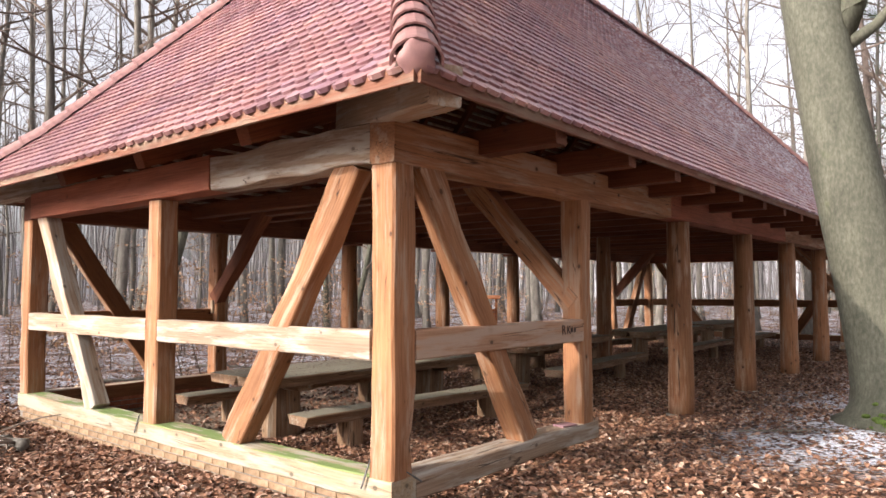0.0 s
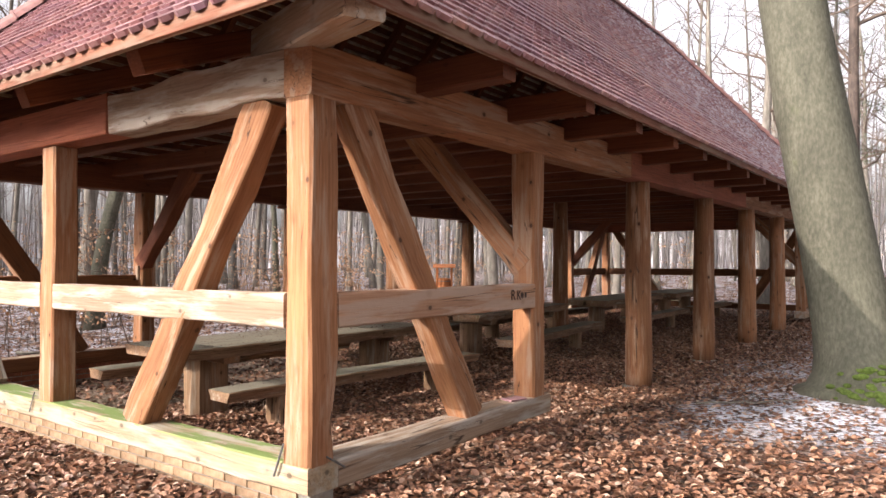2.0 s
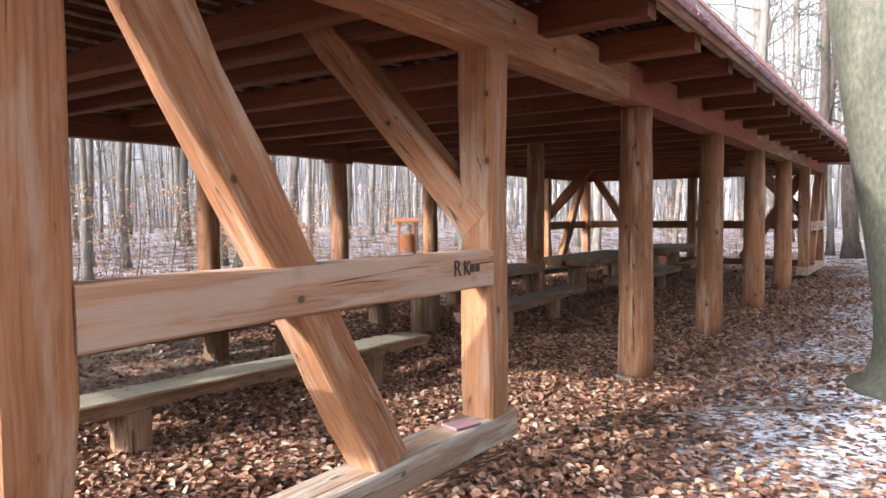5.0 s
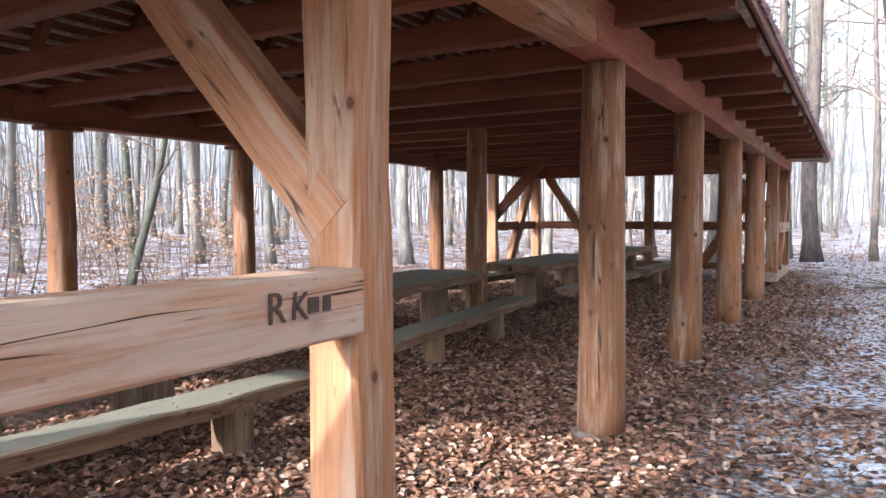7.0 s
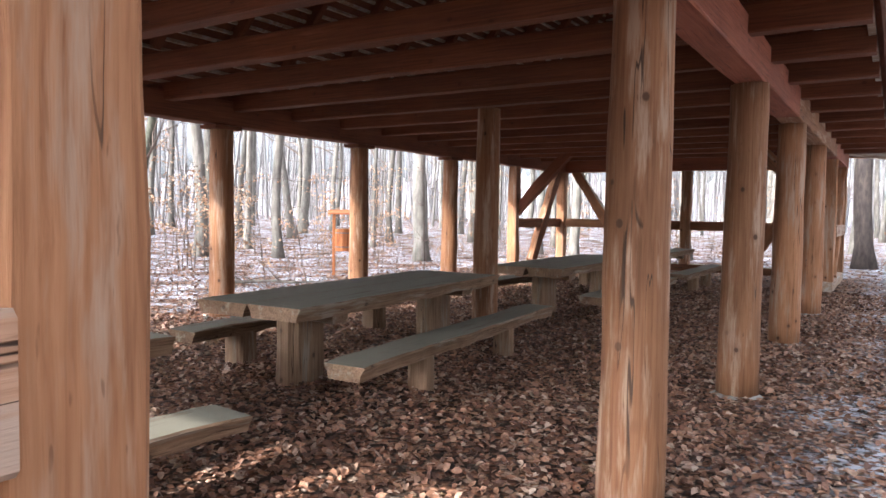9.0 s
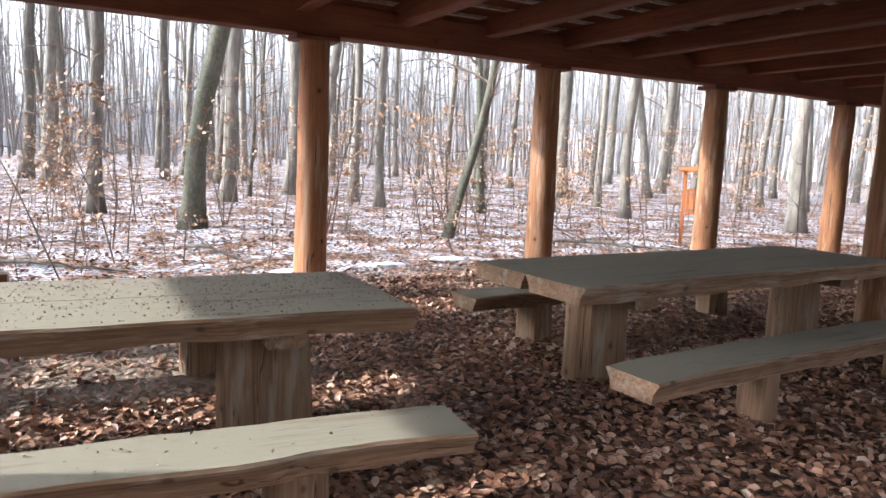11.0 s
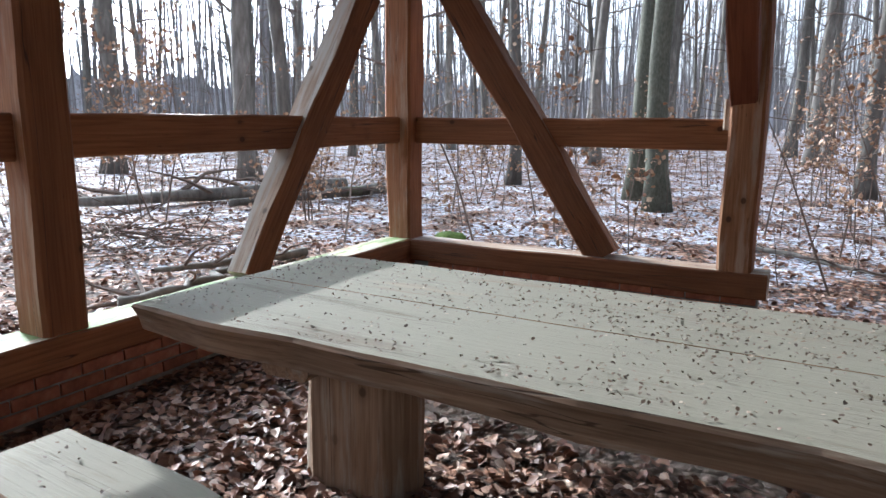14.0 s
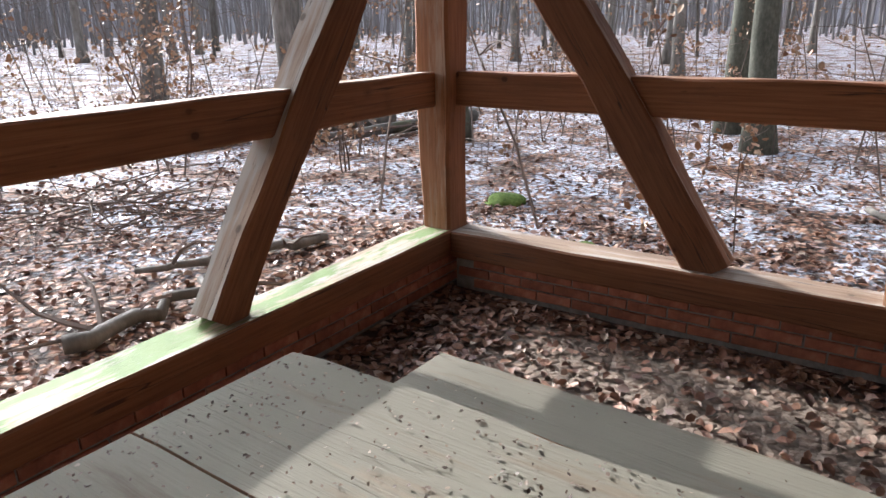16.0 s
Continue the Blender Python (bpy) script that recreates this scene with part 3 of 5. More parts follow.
for x0, y0, x1, y1 in ((0.80, -0.36, -1.0, 0.46), (-WID - 0.8, -0.36, -WID + 1.0, 0.46), (0.8, LEN + 0.36, -1.0, LEN - 0.46), (-WID - 0.8, LEN + 0.36, -WID + 1.0, LEN - 0.46)):
    beam("dragon_beam", (x0, y0, PLATE_T + 0.0), (x1, y1, PLATE_T + 0.22), 0.24, 0.27, oak_sunned, pav, "pale oak corner beam that carries the hip", wobble=0.015)

# roof: two long slopes and two hips, each flared at the eave
HIP = 3.95      # the ridge starts this far in from the wall
KICK = 0.2      # the part of the slope that is flared


def profile(d, over, run):
    """Height of the roof at d metres in from the eave."""
    f = d / run
    if f < KICK:
        return EAVE_Z + (WALL_Z - EAVE_Z) * f / KICK
    return WALL_Z + (RIDGE_Z - WALL_Z) * (f - KICK) / (1 - KICK)


RUN_X, RUN_Y = WID / 2 + OVX, HIP + OVY
SLOPES = (  # name, eave start, eave direction, inward direction, eave length, overhang, run, side inset per metre at start and end
    ("front", (-WID - OVX, -OVY), (1, 0), (0, 1), WID + 2 * OVX, OVY, RUN_Y, RUN_X / RUN_Y),
    ("right", (OVX, -OVY), (0, 1), (-1, 0), LEN + 2 * OVY, OVX, RUN_X, RUN_Y / RUN_X),
    ("rear", (OVX, LEN + OVY), (-1, 0), (0, -1), WID + 2 * OVX, OVY, RUN_Y, RUN_X / RUN_Y),
    ("left", (-WID - OVX, LEN + OVY), (0, -1), (1, 0), LEN + 2 * OVY, OVX, RUN_X, RUN_Y / RUN_X))


def slope_point(sl, u, d, lift=0.0):
    _, (x, y), (ux, uy), (vx, vy), ln, over, run, inset = sl
    return Vector((x + ux * u + vx * d, y + uy * u + vy * d, profile(d, over, run) + lift))


def build_roof():
    for sl in SLOPES:
        name, st, ud, vd, ln, over, run, inset = sl
        # added backing sheet under the tiles, dark like the shade between the battens
        brk = KICK * run
        rows = (0.0, brk, run)
        top = [slope_point(sl, e, d) for d in rows for e in (d * inset, ln - d * inset)]
        bot = [p - Vector((0, 0, 0.035)) for p in top]
        verts = top + bot
        faces = [(0, 1, 3, 2), (2, 3, 5, 4), (7, 6, 8, 9), (9, 8, 10, 11), (1, 0, 6, 7), (0, 2, 8, 6), (2, 4, 10, 8), (3, 1, 7, 9), (5, 3, 9, 11), (4, 5, 11, 10)]
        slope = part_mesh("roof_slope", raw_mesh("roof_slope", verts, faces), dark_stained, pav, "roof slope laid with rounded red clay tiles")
        # fascia board along the eave
        a, b = slope_point(sl, 0.0, 0.0), slope_point(sl, ln, 0.0)
        out = -Vector((*vd, 0)) * 0.018 + Vector((0, 0, -0.01))
        beam("fascia_board", a + out, b + out, 0.03, 0.115, fascia_wood, pav, "rust-brown fascia board under the tiles", wobble=0.006, chamfer=0.004)
        # tiles in lapped rows
        nrm_prev = None
        base = [(-0.5, 0.30), (0.5, 0.30), (0.5, 0.082), (0.37, 0.026), (0.0, 0.0), (-0.37, 0.026), (-0.5, 0.082)]
        singles, verts, faces = [], [], []
        s_len1 = math.hypot(brk, WALL_Z - EAVE_Z)
        s_len = s_len1 + math.hypot(run - brk, RIDGE_Z - WALL_Z)
        tw, ex = 0.168, 0.148
        r = 0
        s = -0.05
        while s < s_len - 0.1:
            d = brk * s / s_len1 if s < s_len1 else brk + (run - brk) * (s - s_len1) / (s_len - s_len1)
            low = s < s_len1
            rise = (WALL_Z - EAVE_Z) / brk if low else (RIDGE_Z - WALL_Z) / (run - brk)
            k = 1 / math.hypot(1, rise)
            upv = Vector((vd[0] * k, vd[1] * k, rise * k))
            uvec = Vector((*ud, 0))
            nv = uvec.cross(upv).normalized()
            i = 0
            u = max(0, d) * inset + (0.5 * tw if r % 2 else 0) + 0.08
            while u < ln - max(0, d) * inset - 0.08:
                wob = noise.noise((u * 5.1, r * 1.7, 3.0))
                c0 = slope_point(sl, u, max(d, 0)) + (upv * s if d < 0 else Vector((0, 0, 0)))
                tilt = 0.14 + 0.02 * wob
                pts = []
                for lv in (0.054, 0.018):
                    for bx, by in base:
                        by2 = by + 0.004 * wob
                        pts.append(c0 + uvec * (bx * (tw - 0.007)) + upv * by2 + nv * (lv + 0.022 + 0.005 * wob - by * tilt))
                fs = [(0, 1, 2, 3, 4, 5, 6)[::-1]] + [(j, j + 1, j + 8, j + 7) for j in range(1, 6)] + [(6, 0, 7, 13)]
                if name == "front" and r < 11 and u > ln - 4.6 - d * inset * 0 and len(singles) < 290:
                    singles.append((pts, fs))
                else:
                    o = len(verts)
                    verts += pts
                    faces += [tuple(q + o for q in f) for f in fs]
                u += tw
            s += ex
            r += 1
        rest = part_mesh("roof_tiles", raw_mesh("roof_tiles", verts, faces), tile, slope)
        tagged(rest, "lapped rows of weathered red clay tiles", kind="stuff")
        for pts, fs in singles:
            part_mesh("roof_tile", raw_mesh("roof_tile", pts, fs), tile, slope)
        # battens seen from below; their pale oak stands for bounced light
        bm = bmesh.new()
        s = 0.1
        while s < s_len - 0.2:
            d = brk * s / s_len1 if s < s_len1 else brk + (run - brk) * (s - s_len1) / (s_len - s_len1)
            p0, p1 = slope_point(sl, d * inset + 0.05, d, -0.068), slope_point(sl, ln - d * inset - 0.05, d, -0.068)
            if (p1 - p0).length > 0.3:
                m, lg = along(p0, p1)
                bmesh.ops.create_cube(bm, size=1, matrix=m @ Matrix.Diagonal((lg, 0.055, 0.04, 1)))
            s += 0.165
        tagged(part("batten", bm, oak_sunned, slope, "roofing battens under the tiles, paled to look lit"), kind="stuff")
        # rafters
        count = 17 if name in ("right", "left") else 6
        for k in range(count):
            u = ln * (k + 0.5) / count if count == 6 else OVY + JOISTS[k] if name == "right" else OVY + LEN - JOISTS[k]
            dmax = min(run - 0.1, u / inset - 0.15, (ln - u) / inset - 0.15)
            if dmax > brk + 0.3:
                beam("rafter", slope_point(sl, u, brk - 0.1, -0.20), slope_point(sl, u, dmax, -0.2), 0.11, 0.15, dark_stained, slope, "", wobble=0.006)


build_roof()


def cap_run(p0, p1, piece, r0):
    """Half-round clay caps lapped along a hip or the ridge."""
    a, b = Vector(p0), Vector(p1)
    n = int((b - a).length / piece)
    m, ln = along(a, b)
    bm = bmesh.new()
    seg = 9
    rings = []
    for x, f, lift in ((-0.5, 1.05, 0.0), (-0.42, 1.06, 0.0), (-0.4, 1.0, 0.0), (0.6, 0.92, -0.012)):
        ring = []
        for thick in (0.0, 0.016):
            for k in range(seg):
                t = math.pi * (k / (seg - 1) * 1.1 - 0.05)
                rr = r0 * f - thick
                ring.append(bm.verts.new((x * piece, rr * math.cos(t), rr * math.sin(t) * 0.92 + lift - 0.03)))
        rings.append(ring)
    for q0, q1 in zip(rings, rings[1:]):
        for k in range(seg - 1):
            bm.faces.new((q0[k], q0[k + 1], q1[k + 1], q1[k]))
            bm.faces.new((q1[seg + k], q1[seg + k + 1], q0[seg + k + 1], q0[seg + k]))
    for q in (rings[0], rings[-1]):
        for k in range(seg - 1):
            bm.faces.new((q[k], q[seg + k], q[seg + k + 1], q[k + 1]))
    bmesh.ops.recalc_face_normals(bm, faces=bm.faces)
    me = bpy.data.meshes.new("ridge_cap")
    bm.to_mesh(me)
    bm.free()
    rot = m.copy()
    rot.translation = (0, 0, 0)
    for k in range(n):
        p = a + (b - a) * ((k + 0.5) / n)
        ob = part_mesh("ridge_cap", me, ridge_clay, pav)
        ob.matrix_world = Matrix.Translation(p) @ rot


def build_caps():
    ra, rb = Vector((-WID / 2, HIP, RIDGE_Z + 0.09)), Vector((-WID / 2, LEN - HIP, RIDGE_Z + 0.09))
    cap_run(ra, rb, 0.36, 0.14)
    for sx, top, y0, y1 in ((1, ra, -OVY, 0.15), (-1, ra, -OVY, 0.15), (1, rb, LEN + OVY, LEN - 0.15), (-1, rb, LEN + OVY, LEN - 0.15)):
        f = KICK
        ex, bx = (OVX if sx > 0 else -WID - OVX), (OVX - f * RUN_X if sx > 0 else -WID - OVX + f * RUN_X)
        yb = y0 + (top.y - y0) * f
        brk = Vector((bx, yb, WALL_Z + 0.09))
        cap_run(Vector((ex, y0, EAVE_Z + 0.085)), brk, 0.36, 0.165)
        cap_run(brk, top, 0.38, 0.16)
    # the moulded end of the corner hip
    bm = bmesh.new()
    bmesh.ops.create_uvsphere(bm, u_segments=16, v_segments=10, radius=0.12)
    for v in bm.verts:
        a = math.atan2(v.co.z, v.co.y)
        lobes = 1 + 0.1 * math.cos(5 * a + 0.3)
        v.co = Vector((v.co.x * 0.45, v.co.y * lobes, v.co.z * lobes))
    ob = part("hip_finial", bm, ridge_clay, pav, "moulded shell-shaped clay end cap", smooth=True)
    d = Vector((-1, 1, 0.6)).normalized()
    ob.matrix_world = along(Vector((OVX, -OVY, EAVE_Z + 0.08)), Vector((OVX, -OVY, EAVE_Z + 0.08)) + d)[0] @ Matrix.Translation((-0.5, 0, 0))


build_caps()


# ---- tables and benches ----
def slab(length, width, thick, seed, wave=0.02, planks=1, gap=0.005):
    """A live-edged slab along y, its top at z = 0; one bmesh a plank."""
    out = []
    n = int(length / 0.14)
    w1 = width / planks
    for p in range(planks):
        bm = bmesh.new()
        rings = []
        x0, x1 = -width / 2 + p * w1 + (gap / 2 if p else 0), -width / 2 + (p + 1) * w1 - (gap / 2 if p < planks - 1 else 0)
        for i in range(n + 1):
            y = -length / 2 + length * i / n
            l = wave * noise.noise((y * 1.6, seed, 0)) + 0.4 * wave * noise.noise((y * 5, seed, 2)) if p == 0 else 0
            r = wave * noise.noise((y * 1.6, seed + 9, 0)) + 0.4 * wave * noise.noise((y * 5, seed + 9, 2)) if p == planks - 1 else 0
            und = 0.022 * noise.noise((y * 1.8, seed, 7)) + 0.01 * noise.noise((y * 6, seed, 3))
            e = 0.018 if i in (0, n) else 0
            q = [(x0 + l + (0.002 if p else 0.012), -0.0), (x1 + r - (0.002 if p < planks - 1 else 0.012), -0.0), (x1 + r, -0.014), (x1 + r - 0.012 - 0.5 * wave, -thick * 0.55), (x1 + r - 0.045, -thick + und), (x0 + l + 0.045, -thick + und), (x0 + l + 0.012 + 0.5 * wave, -thick * 0.55), (x0 + l, -0.014)]
            rings.append([bm.verts.new((x, y, z + 0.004 * noise.noise((y * 2, x * 3, seed)) - (e * 0.4 if z == 0 else 0))) for x, z in q])
        for r0, r1 in zip(rings, rings[1:]):
            for k in range(8):
                bm.faces.new((r0[k], r0[(k + 1) % 8], r1[(k + 1) % 8], r1[k]))
        bm.faces.new(rings[0])
        bm.faces.new(rings[-1][::-1])
        bmesh.ops.recalc_face_normals(bm, faces=bm.faces)
        bmesh.ops.rotate(bm, verts=bm.verts, cent=(0, 0, 0), matrix=Matrix.Rotation(-math.pi / 2, 3, "Z"))
        bm.normal_update()
        for f in bm.faces:
            f.material_index = 0 if f.normal.z > 0.8 else 1
        out.append(bm)
    return out


TURN_X = pose(0, 0, 0, 0, 0, 90)


def stump_bm(wx, wy, h, seed):
    """An upright block of trunk, its cut top at z = 0 of the local x axis end."""
    bm = bmesh.new()
    n = 14
    rings = []
    for i in range(6):
        z = h * i / 5
        ring = []
        for k in range(n):
            a = 2 * math.pi * k / n
            c, s = math.cos(a), math.sin(a)
            sq = (abs(c) ** 4 + abs(s) ** 4) ** -0.25
            f = (1 + 0.09 * noise.noise((c * 1.3, s * 1.3 + seed, z * 1.5))) * (1.05 - 0.05 * i / 5) * (0.4 + 0.6 * sq) / 1.0
            ring.append(bm.verts.new((z, f * wx / 2 * c, f * wy / 2 * s)))
        rings.append(ring)
    for r0, r1 in zip(rings, rings[1:]):
        for k in range(n):
            bm.faces.new((r0[k], r0[(k + 1) % n], r1[(k + 1) % n], r1[k]))
    bm.faces.new(rings[0][::-1])
    bm.faces.new(rings[-1])
    bmesh.ops.recalc_face_normals(bm, faces=bm.faces)
    return bm


UP_X = Matrix(((0, 0, -1, 0), (0, 1, 0, 0), (1, 0, 0, 0), (0, 0, 0, 1)))


def table(x, y, rz, length, width, seed, top=0.80, label=""):
    g = ground_z(x, y)
    t = thing("picnic_table", label, "table", x, y, g, rz, "picnic tables under the roof")
    for bm in slab(length, width, 0.125, seed, 0.04, 2):
        part("tabletop", bm, weathered, t, "grey weathered plank of the tabletop", pose(0, 0, top - g) @ TURN_X).data.materials.append(slab_edge)
    for s in (-1, 1):
        yy = s * (length / 2 - 0.68)
        part("leg", stump_bm(0.52, 0.30, top - g - 0.19 + 0.06, seed + s), stump, t, "", Matrix.Translation((0, yy, -0.06)) @ UP_X)
        ob = part("bolster", hewn(width * 0.78, 0.22, 0.1, seed * 2 + s, 0.012, 0.02), stump, t, "dark cross bearer under the top")
        ob.matrix_local = pose(0, yy, top - g - 0.162)
    return t


def bench(x, y, rz, length, seed, top=0.45, width=0.37, label="", inset=0.75, block=0.26):
    g = ground_z(x, y)
    b = thing("log_bench", label, "bench", x, y, g, rz, "log benches beside the tables")
    for bm in slab(length, width, 0.12, seed, 0.045, 1):
        part("seat", bm, weathered, b, "grey weathered slab seat with a wavy bark edge", pose(0, 0, top - g) @ TURN_X).data.materials.append(slab_edge)
    for s in (-1, 1):
        part("leg", stump_bm(block, block + 0.03, top - g - 0.11 + 0.06, seed + s * 3), stump, b, "", Matrix.Translation((0, s * (length / 2 - inset), -0.06)) @ UP_X)
    return b


TL = "heavy grey slab table on trunk-block legs, strewn with leaf crumbs"
TL2 = "heavy grey weathered slab table on two trunk-block legs"
BL = "long weathered half-log bench on two stump legs beside a table"
table(-3.755, 3.34, -1.6, 4.2, 1.23, 2.0, 0.82, TL)
bench(-2.54, 3.3, -4.3, 4.05, 5.0, 0.46, 0.38, BL)
bench(-5.0, 3.3, -2.5, 4.05, 8.0, 0.46, 0.36, BL)
table(-3.66, 8.35, 4.3, 3.85, 1.15, 11.0, 0.90, TL2)
bench(-2.56, 8.4, 4.3, 4.1, 14.0, 0.55, 0.38, BL, 1.15, 0.19)
bench(-4.68, 8.5, 4.0, 3.9, 17.0, 0.55, 0.36, BL)
table(-3.6, 13.7, 1.0, 3.9, 1.16, 20.0, 0.90, TL2)
bench(-2.55, 13.7, 0.5, 4.1, 23.0, 0.55, 0.38, BL, 1.15, 0.19)
bench(-4.75, 13.8, -1.0, 4.0, 26.0, 0.55, 0.36, BL)
table(-3.6, 18.2, 1.0, 3.4, 1.15, 29.0, 0.90, TL2)
bench(-2.55, 18.2, 0.0, 3.5, 32.0, 0.55, 0.38, BL, 1.15, 0.19)
bench(-4.75, 18.2, 0.0, 3.5, 35.0, 0.55, 0.36, BL)


# ---- pieces of the plinth ----
def plinth(x0, y0, x1, y1, inner, outer):
    """A low brick footing under a sill: a mortar core, bricks on both faces."""
    m, ln = along((x0, y0, 0), (x1, y1, 0))
    core = part("plinth", hewn(ln, 0.20, 0.40, 3.3, 0.004, 0.004), mortar, pav, "low brick footing with crumbling mortar", m @ pose(0, 0, 0.07))
    bm = hewn(0.238, 0.05, 0.063, 5.1, 0.005, 0.006, cuts=3)
    me = bpy.data.meshes.new("brick")
    bm.to_mesh(me)
    bm.free()
    me2 = me.copy()
    me.materials.append(inner)
    me2.materials.append(outer)
    n = int(ln / 0.25)
    for side, mesh in ((1, me), (-1, me2)):
        for c in range(3):
            for k in range(n):
                off = 0.125 if c % 2 else 0.0
                xx = -ln / 2 + 0.125 + k * 0.25 + off
                if xx + 0.12 > ln / 2:
                    continue
                j = noise.noise((k * 3.1, c * 5.7, side + x0))
                ob = part_mesh("brick", mesh, None, core)
                ob.matrix_local = pose(xx + 0.004 * j, side * (0.092 + 0.006 * j), 0.225 - 0.074 * (2 - c) - 0.056, 0, 0, 1.5 * j)


plinth(-WID + 0.02, 0.135, -0.02, 0.135, brick_red, brick_buff)
plinth(-WID + 0.13, 3.2, -WID + 0.13, 0.3, brick_red, brick_red)

# iron spikes at the foot of the corner and middle posts
for p0, p1 in (((-0.30, -0.03, 0.36), (-0.22, -0.015, 0.58)), ((0.02, 0.30, 0.40), (0.015, 0.14, 0.50)), ((-3.82, -0.02, 0.33), (-3.74, -0.01, 0.52))):
    bm = bmesh.new()
    tube(bm, [Vector(p0), (Vector(p0) + Vector(p1)) / 2, Vector(p1)], [0.008, 0.008, 0.006], 6)
    part("iron_spike", bm, steel, pav, "rusty iron spike")


# tenon end of the rail; sunlight on it is put into the pale oak
beam("wedge", (-WID + 0.165, 2.895, 1.47), (-WID + 0.165, 2.895, 1.69), 0.07, 0.05, oak_sunned, pav, "oak wedge beside the post, paled for the sun on it", wobble=0.004)
shard = part("clay_tile_piece", hewn(0.2, 0.15, 0.018, 6.6, 0.008, 0.004, cuts=4), tile)
shard.matrix_world = pose(-0.10, 2.70, SILL + 0.012, 0, 0, 74)
tagged(shard, "flat piece of red clay tile lying on the sill", "tile")


def letter(text, y, z, size, lean=0.0):
    cu = bpy.data.curves.new("graffiti", "FONT")
    cu.body, cu.size, cu.extrude = text, size, 0.0015
    tmp = bpy.data.objects.new("graffiti", cu)
    scene.collection.objects.link(tmp)
    me = bpy.data.meshes.new_from_object(tmp)
    bpy.data.objects.remove(tmp)
    me.materials.clear()
    ob = part_mesh("graffiti", me, paint_mark, pav, "dark letter scrawled on the rail")
    ob.matrix_world = Matrix(((0, 0, 1, 0.0125), (1, 0, 0, y), (0, 1, 0, z), (0, 0, 0, 1))) @ pose(0, 0, 0, 0, 0, lean)


letter("R", 2.46, 1.412, 0.135)
letter("K", 2.56, 1.415, 0.125, -4)
for y, w in ((2.665, 0.05), (2.73, 0.035)):
    bm = bmesh.new()
    bmesh.ops.create_cube(bm, size=1, matrix=Matrix.Translation((0.0115, y, 1.45)) @ Matrix.Diagonal((0.003, w, 0.05, 1)))
    part("graffiti", bm, paint_mark, pav, "smudged dark mark on the rail")


# ---- litter bin at the wood's edge ----
def litter_bin(x, y, rz):
    g = ground_z(x, y)
    b = thing("litter_bin", "orange-stained wooden litter bin under a small board roof", "litter bin", x, y, g, rz)
    for sx in (-1, 1):
        ob = part("post", hewn(1.5, 0.07, 0.07, 3 + sx, 0.003, 0.006), bin_wood, b)
        ob.matrix_local = along((sx * 0.23, 0, 0), (sx * 0.23, 0, 1.5))[0]
    ob = part("roof", hewn(0.72, 0.5, 0.04, 4, 0.004, 0.006), bin_wood, b, "sloping board roof")
    ob.matrix_local = pose(0, 0, 1.52, 9)
    for k in range(14):
        a = 2 * math.pi * k / 14
        ob = part("slat", hewn(0.52, 0.078, 0.02, 5 + k, 0.002, 0.003, cuts=3), bin_wood, b)
        ob.matrix_local = pose(0.185 * math.cos(a), 0.185 * math.sin(a), 0.86, 0, 0, math.degrees(a) + 90) @ Matrix(((0, 1, 0, 0), (0, 0, 1, 0), (1, 0, 0, 0), (0, 0, 0, 1)))
    for z in (0.7, 1.03):
        bm = bmesh.new()
        pts = [Vector((0.2 * math.cos(q), 0.2 * math.sin(q), z)) for q in [2 * math.pi * k / 20 for k in range(21)]]
        tube(bm, pts, [0.012] * 21, 5)
        part("hoop", bm, steel, b)


bin_wood = wood("orange_stained_pine", (0.27, 0.095, 0.035), (0.42, 0.16, 0.06), (0.5, 0.22, 0.09), cracks=0.2, knots=0.3)
litter_bin(-10.0, 15.1, 35)


# ---- trees ----
def bent(rng, start, direction, length, n, sag, wob):
    """Points of a wandering limb."""
    pts, d, p = [start.copy()], direction.normalized(), start.copy()
    for _ in range(n):
        d = (d + Vector((rng.normal(0, wob), rng.normal(0, wob), rng.normal(0, wob) + sag))).normalized()
        p = p + d * (length / n)
        pts.append(p.copy())
    return pts


